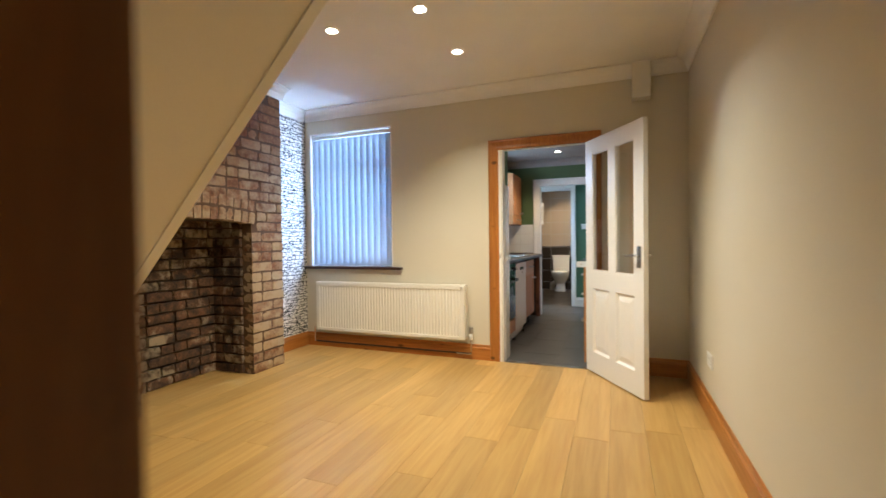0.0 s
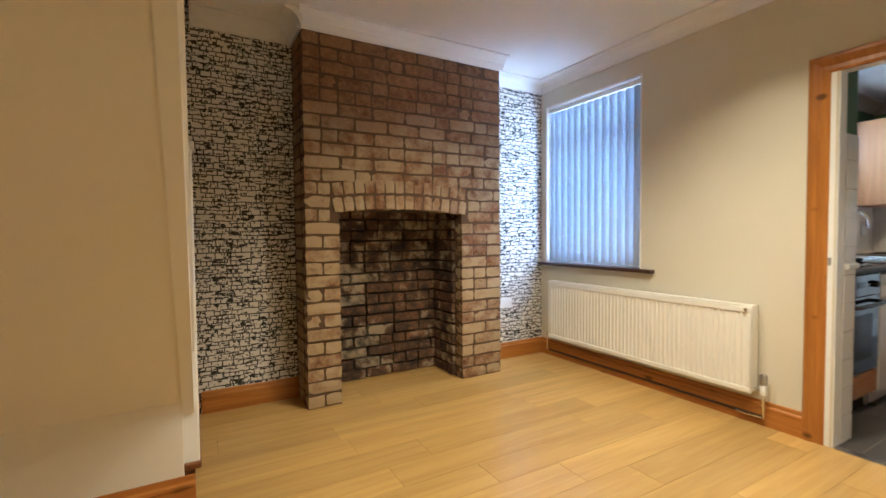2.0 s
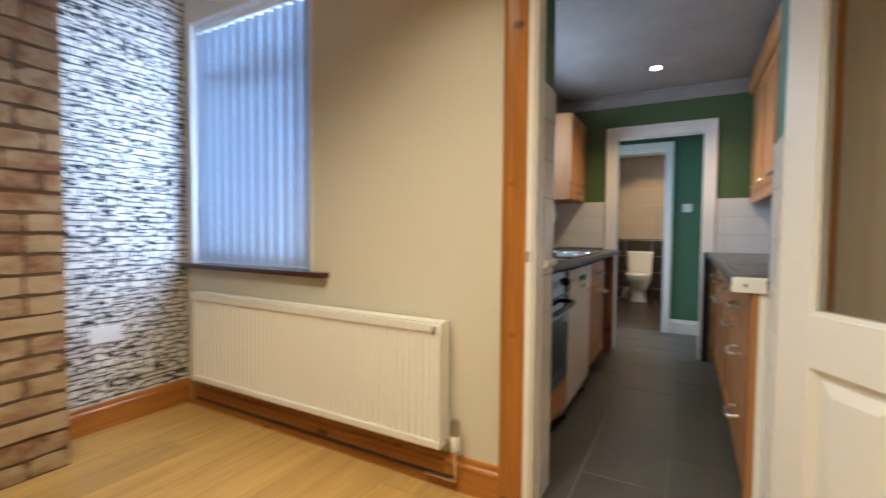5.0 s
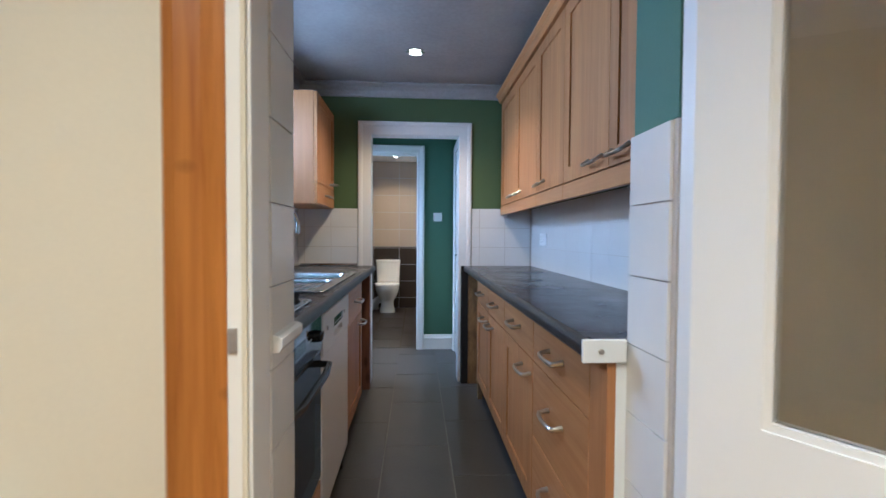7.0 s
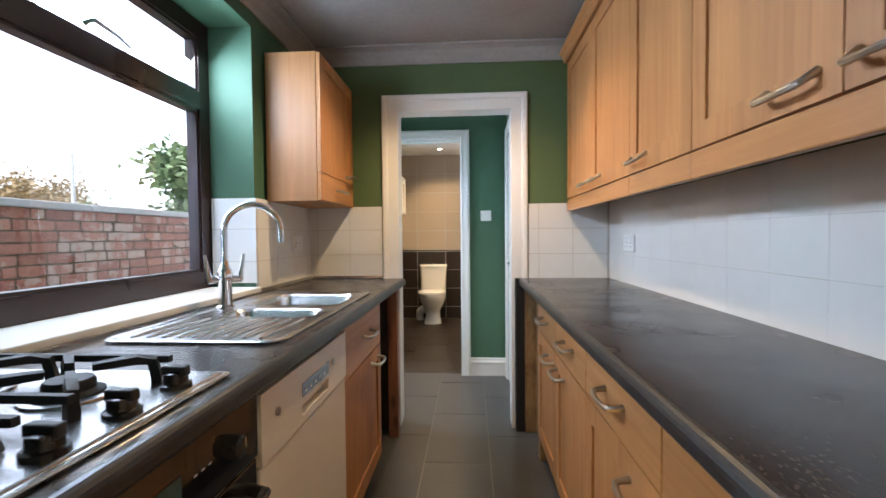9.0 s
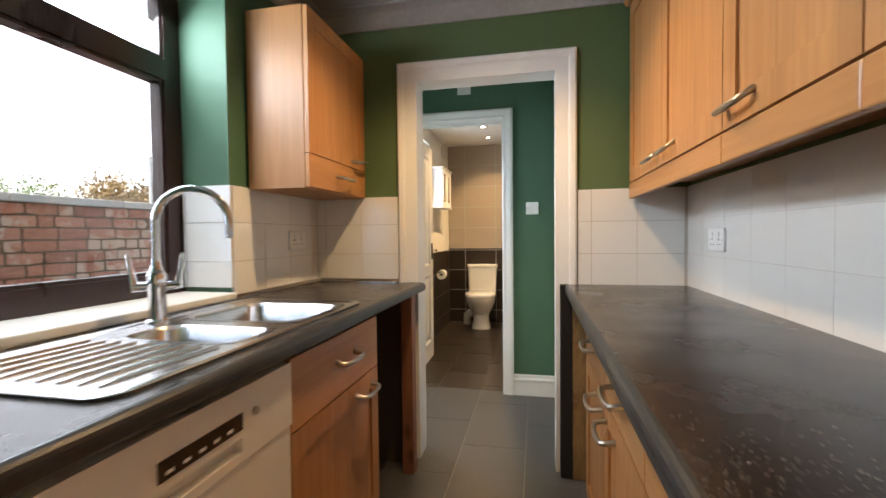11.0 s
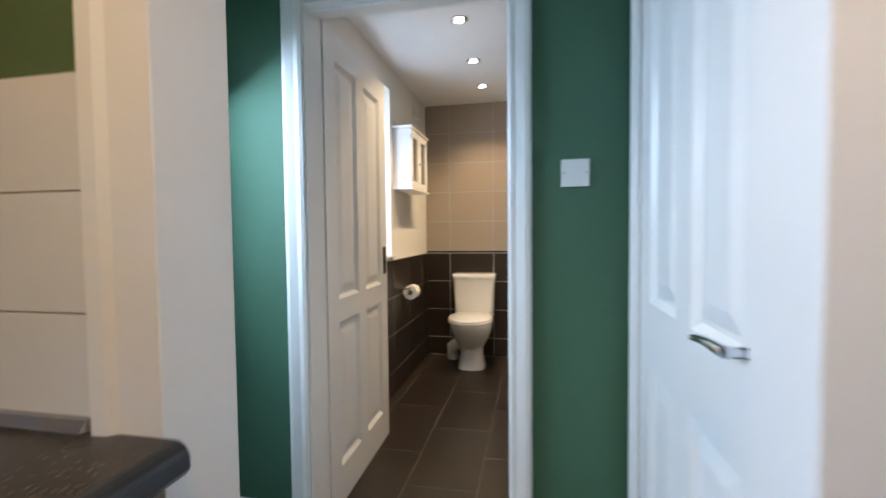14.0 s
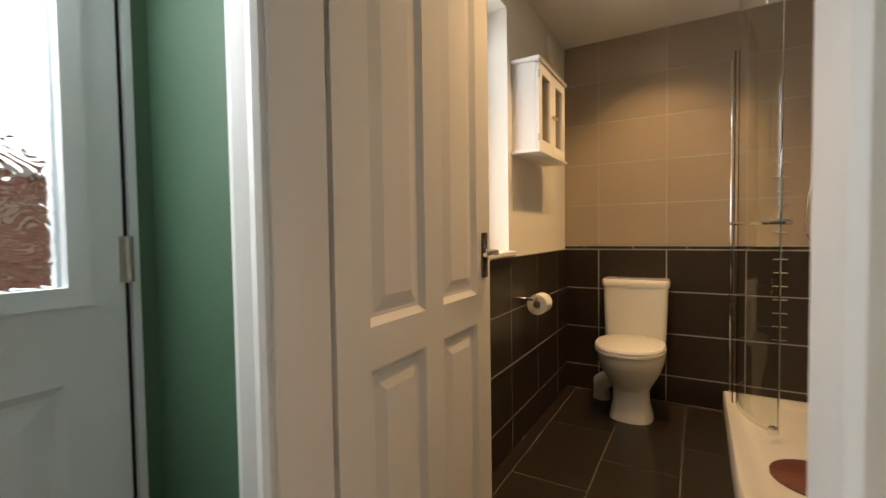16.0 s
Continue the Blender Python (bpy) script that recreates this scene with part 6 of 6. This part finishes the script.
def tile_floor(x0, x1, y0, y1, joint_x, joint_y, w, d, mat, parent, gap=0.006):
    i0 = math.floor((x0 - joint_x) / w)
    i1 = math.ceil((x1 - joint_x) / w)
    TILE = piece_mesh("floor_tile", 1, 1, 0.007, mat, 0.0)
    for i in range(i0, i1):
        a0, a1 = max(x0, joint_x + i * w), min(x1, joint_x + (i + 1) * w)
        sh = (d / 2 if i % 2 else 0)
        j0 = math.floor((y0 - joint_y - sh) / d)
        j1 = math.ceil((y1 - joint_y - sh) / d)
        for j in range(j0, j1):
            b0, b1 = max(y0, joint_y + sh + j * d), min(y1, joint_y + sh + (j + 1) * d)
            if a1 - a0 < 0.02 or b1 - b0 < 0.02:
                continue
            o = new("floor_tile", TILE)
            o.scale = (a1 - a0 - gap, b1 - b0 - gap, 1)
            o.location = ((a0 + a1) / 2, (b0 + b1) / 2, 0)
            under(o, parent)


tile_floor(-1.66, 0.325, DB + 0.012, 8.02, -0.41, 6.84, 0.34, 0.62, TILE_FLOOR, floor_k)
tile_floor(-1.485, 0.36, 8.02, 10.52, -0.75, 8.70, 0.33, 0.6, TILE_BATH_FLOOR, floor_b)


# ---- wall tiles ----
def tile_wall(plane, u0, u1, v0, v1, ju, jv, w, h, face, out, mat, parent, gap=0.003, thick=0.008, skip=()):
    """Tiles on a wall face, standing out by thick; joints run through (ju, jv)."""
    bm = bmesh.new()
    add_box(bm, -0.5, 0.5, -0.5, 0.5, -0.5, 0.5)
    me = bpy.data.meshes.new("tile")
    bm.to_mesh(me)
    bm.free()
    me.materials.append(mat)
    for i in range(math.floor((u0 - ju) / w + 1e-6), math.ceil((u1 - ju) / w - 1e-6)):
        for j in range(math.floor((v0 - jv) / h + 1e-6), math.ceil((v1 - jv) / h - 1e-6)):
            a0, a1 = max(u0, ju + i * w), min(u1, ju + (i + 1) * w)
            b0, b1 = max(v0, jv + j * h), min(v1, jv + (j + 1) * h)
            if a1 - a0 < 0.012 or b1 - b0 < 0.012:
                continue
            if any(p < (a0 + a1) / 2 < q and r < (b0 + b1) / 2 < s for p, q, r, s in skip):
                continue
            o = new("tile", me)
            c = face + out * thick / 2
            if plane == "xz":
                o.location, o.scale = ((a0 + a1) / 2, c, (b0 + b1) / 2), (a1 - a0 - gap, thick, b1 - b0 - gap)
            else:
                o.location, o.scale = (c, (a0 + a1) / 2, (b0 + b1) / 2), (thick, a1 - a0 - gap, b1 - b0 - gap)
            o.location += Vector([FLOOR_RNG.uniform(-0.0004, 0.0004)] * 3)
            under(o, parent)


def backing(name, x0, x1, y0, y1, z0, z1, mat, label):
    return tagged(box(name, x0, x1, y0, y1, z0, z1, mat), label, "tiling", kind="structure")


TW = "white glazed wall tiles above the worktop"
b = backing("splashback_right", KX1 - 0.0118, KX1, KB, KE, 0.90, 1.352, GROUT_WHITE, TW)
tile_wall("yz", KB, KE, 0.905, 1.355, KE, 0.905, 0.2, 0.15, KX1 - 0.005, -1, TILE_WHITE, b, 0.0015)
b = backing("splashback_end_right", -0.16, KX1, KE - 0.0115, KE, 0.90, 1.352, GROUT_WHITE, TW)
tile_wall("xz", -0.16, KX1 - 0.013, 0.905, 1.355, -0.10, 0.905, 0.2, 0.15, KE - 0.005, -1, TILE_WHITE, b)
b = backing("splashback_end_left", KX0, -1.04, KE - 0.0115, KE, 0.90, 1.345, GROUT_WHITE, TW)
tile_wall("xz", KX0 + 0.013, -1.04, 0.905, 1.348, -1.04, 0.905, 0.2, 0.15, KE - 0.005, -1, TILE_WHITE, b)
b = backing("splashback_left", KX0, KX0 + 0.0115, 6.285, KE, 0.90, 1.345, GROUT_WHITE, TW)
tile_wall("yz", 6.285, KE, 0.905, 1.348, 6.285, 0.905, 0.2, 0.15, KX0 + 0.005, 1, TILE_WHITE, b)
b = backing("splashback_left_near", KX0, KX0 + 0.0115, KB, 5.0, 0.90, 1.345, GROUT_WHITE, TW)
tile_wall("yz", KB, 5.0, 0.905, 1.348, 5.0, 0.905, 0.2, 0.15, KX0 + 0.005, 1, TILE_WHITE, b)
b = backing("window_reveal_tiles", KX0 - 0.20, KX0 + 0.010, 6.279, 6.285, 0.955, 1.345, GROUT_WHITE, "white tiles lining the window reveal")
tile_wall("xz", KX0 - 0.20, KX0 + 0.013, 0.955, 1.348, KX0 + 0.013, 0.905, 0.2, 0.15, 6.280, -1, TILE_WHITE, b)
b = backing("doorway_tiles_left", -0.8875, -0.852, DB + 0.074, KB, 0.0, 1.63, GROUT_WHITE, "white tiles on the side of the doorway")
tile_wall("yz", DB + 0.074, KB + 0.004, 0.0, 1.63, KB - 0.2, 0.895, 0.3, 0.15, -0.853, 1, TILE_WHITE, b)
b = backing("doorway_tiles_right", -0.115, -0.096, DB + 0.054, KB, 0.0, 1.355, GROUT_WHITE, "white tiles on the side of the doorway")
tile_wall("yz", DB + 0.054, KB + 0.004, 0.0, 1.355, KB - 0.15, 0.905, 0.2, 0.15, -0.114, -1, TILE_WHITE, b)
b = backing("bath_tiles_back", BX0, BX1, BE + 0.0005, BE + 0.012, 0.0, BC, COPING, "dark brown tiles below taupe bathroom tiles")
tile_wall("xz", BX0, BX1, 0.0, 0.952, -1.262, 0.168, 0.402, 0.262, BE + 0.007, -1, TILE_BROWN, b, 0.007)
tile_wall("xz", BX0, BX1, 0.976, BC, -1.262, 0.976, 0.402, 0.268, BE + 0.007, -1, TILE_BEIGE, b, 0.007)
tile_wall("xz", BX0, BX1, 0.954, 0.975, -1.35, 0.954, 0.3, 0.021, BE + 0.007, -1, TILE_BROWN, b, 0.004)
b = backing("bath_tiles_left", BX0, BX0 + 0.0115, HE + 0.12, BE, 0.0, 0.955, COPING, "dark brown bathroom wall tiles")
tile_wall("yz", HE + 0.12, BE, 0.0, 0.958, 10.28, 0.168, 0.402, 0.262, BX0 + 0.005, 1, TILE_BROWN, b, 0.007)
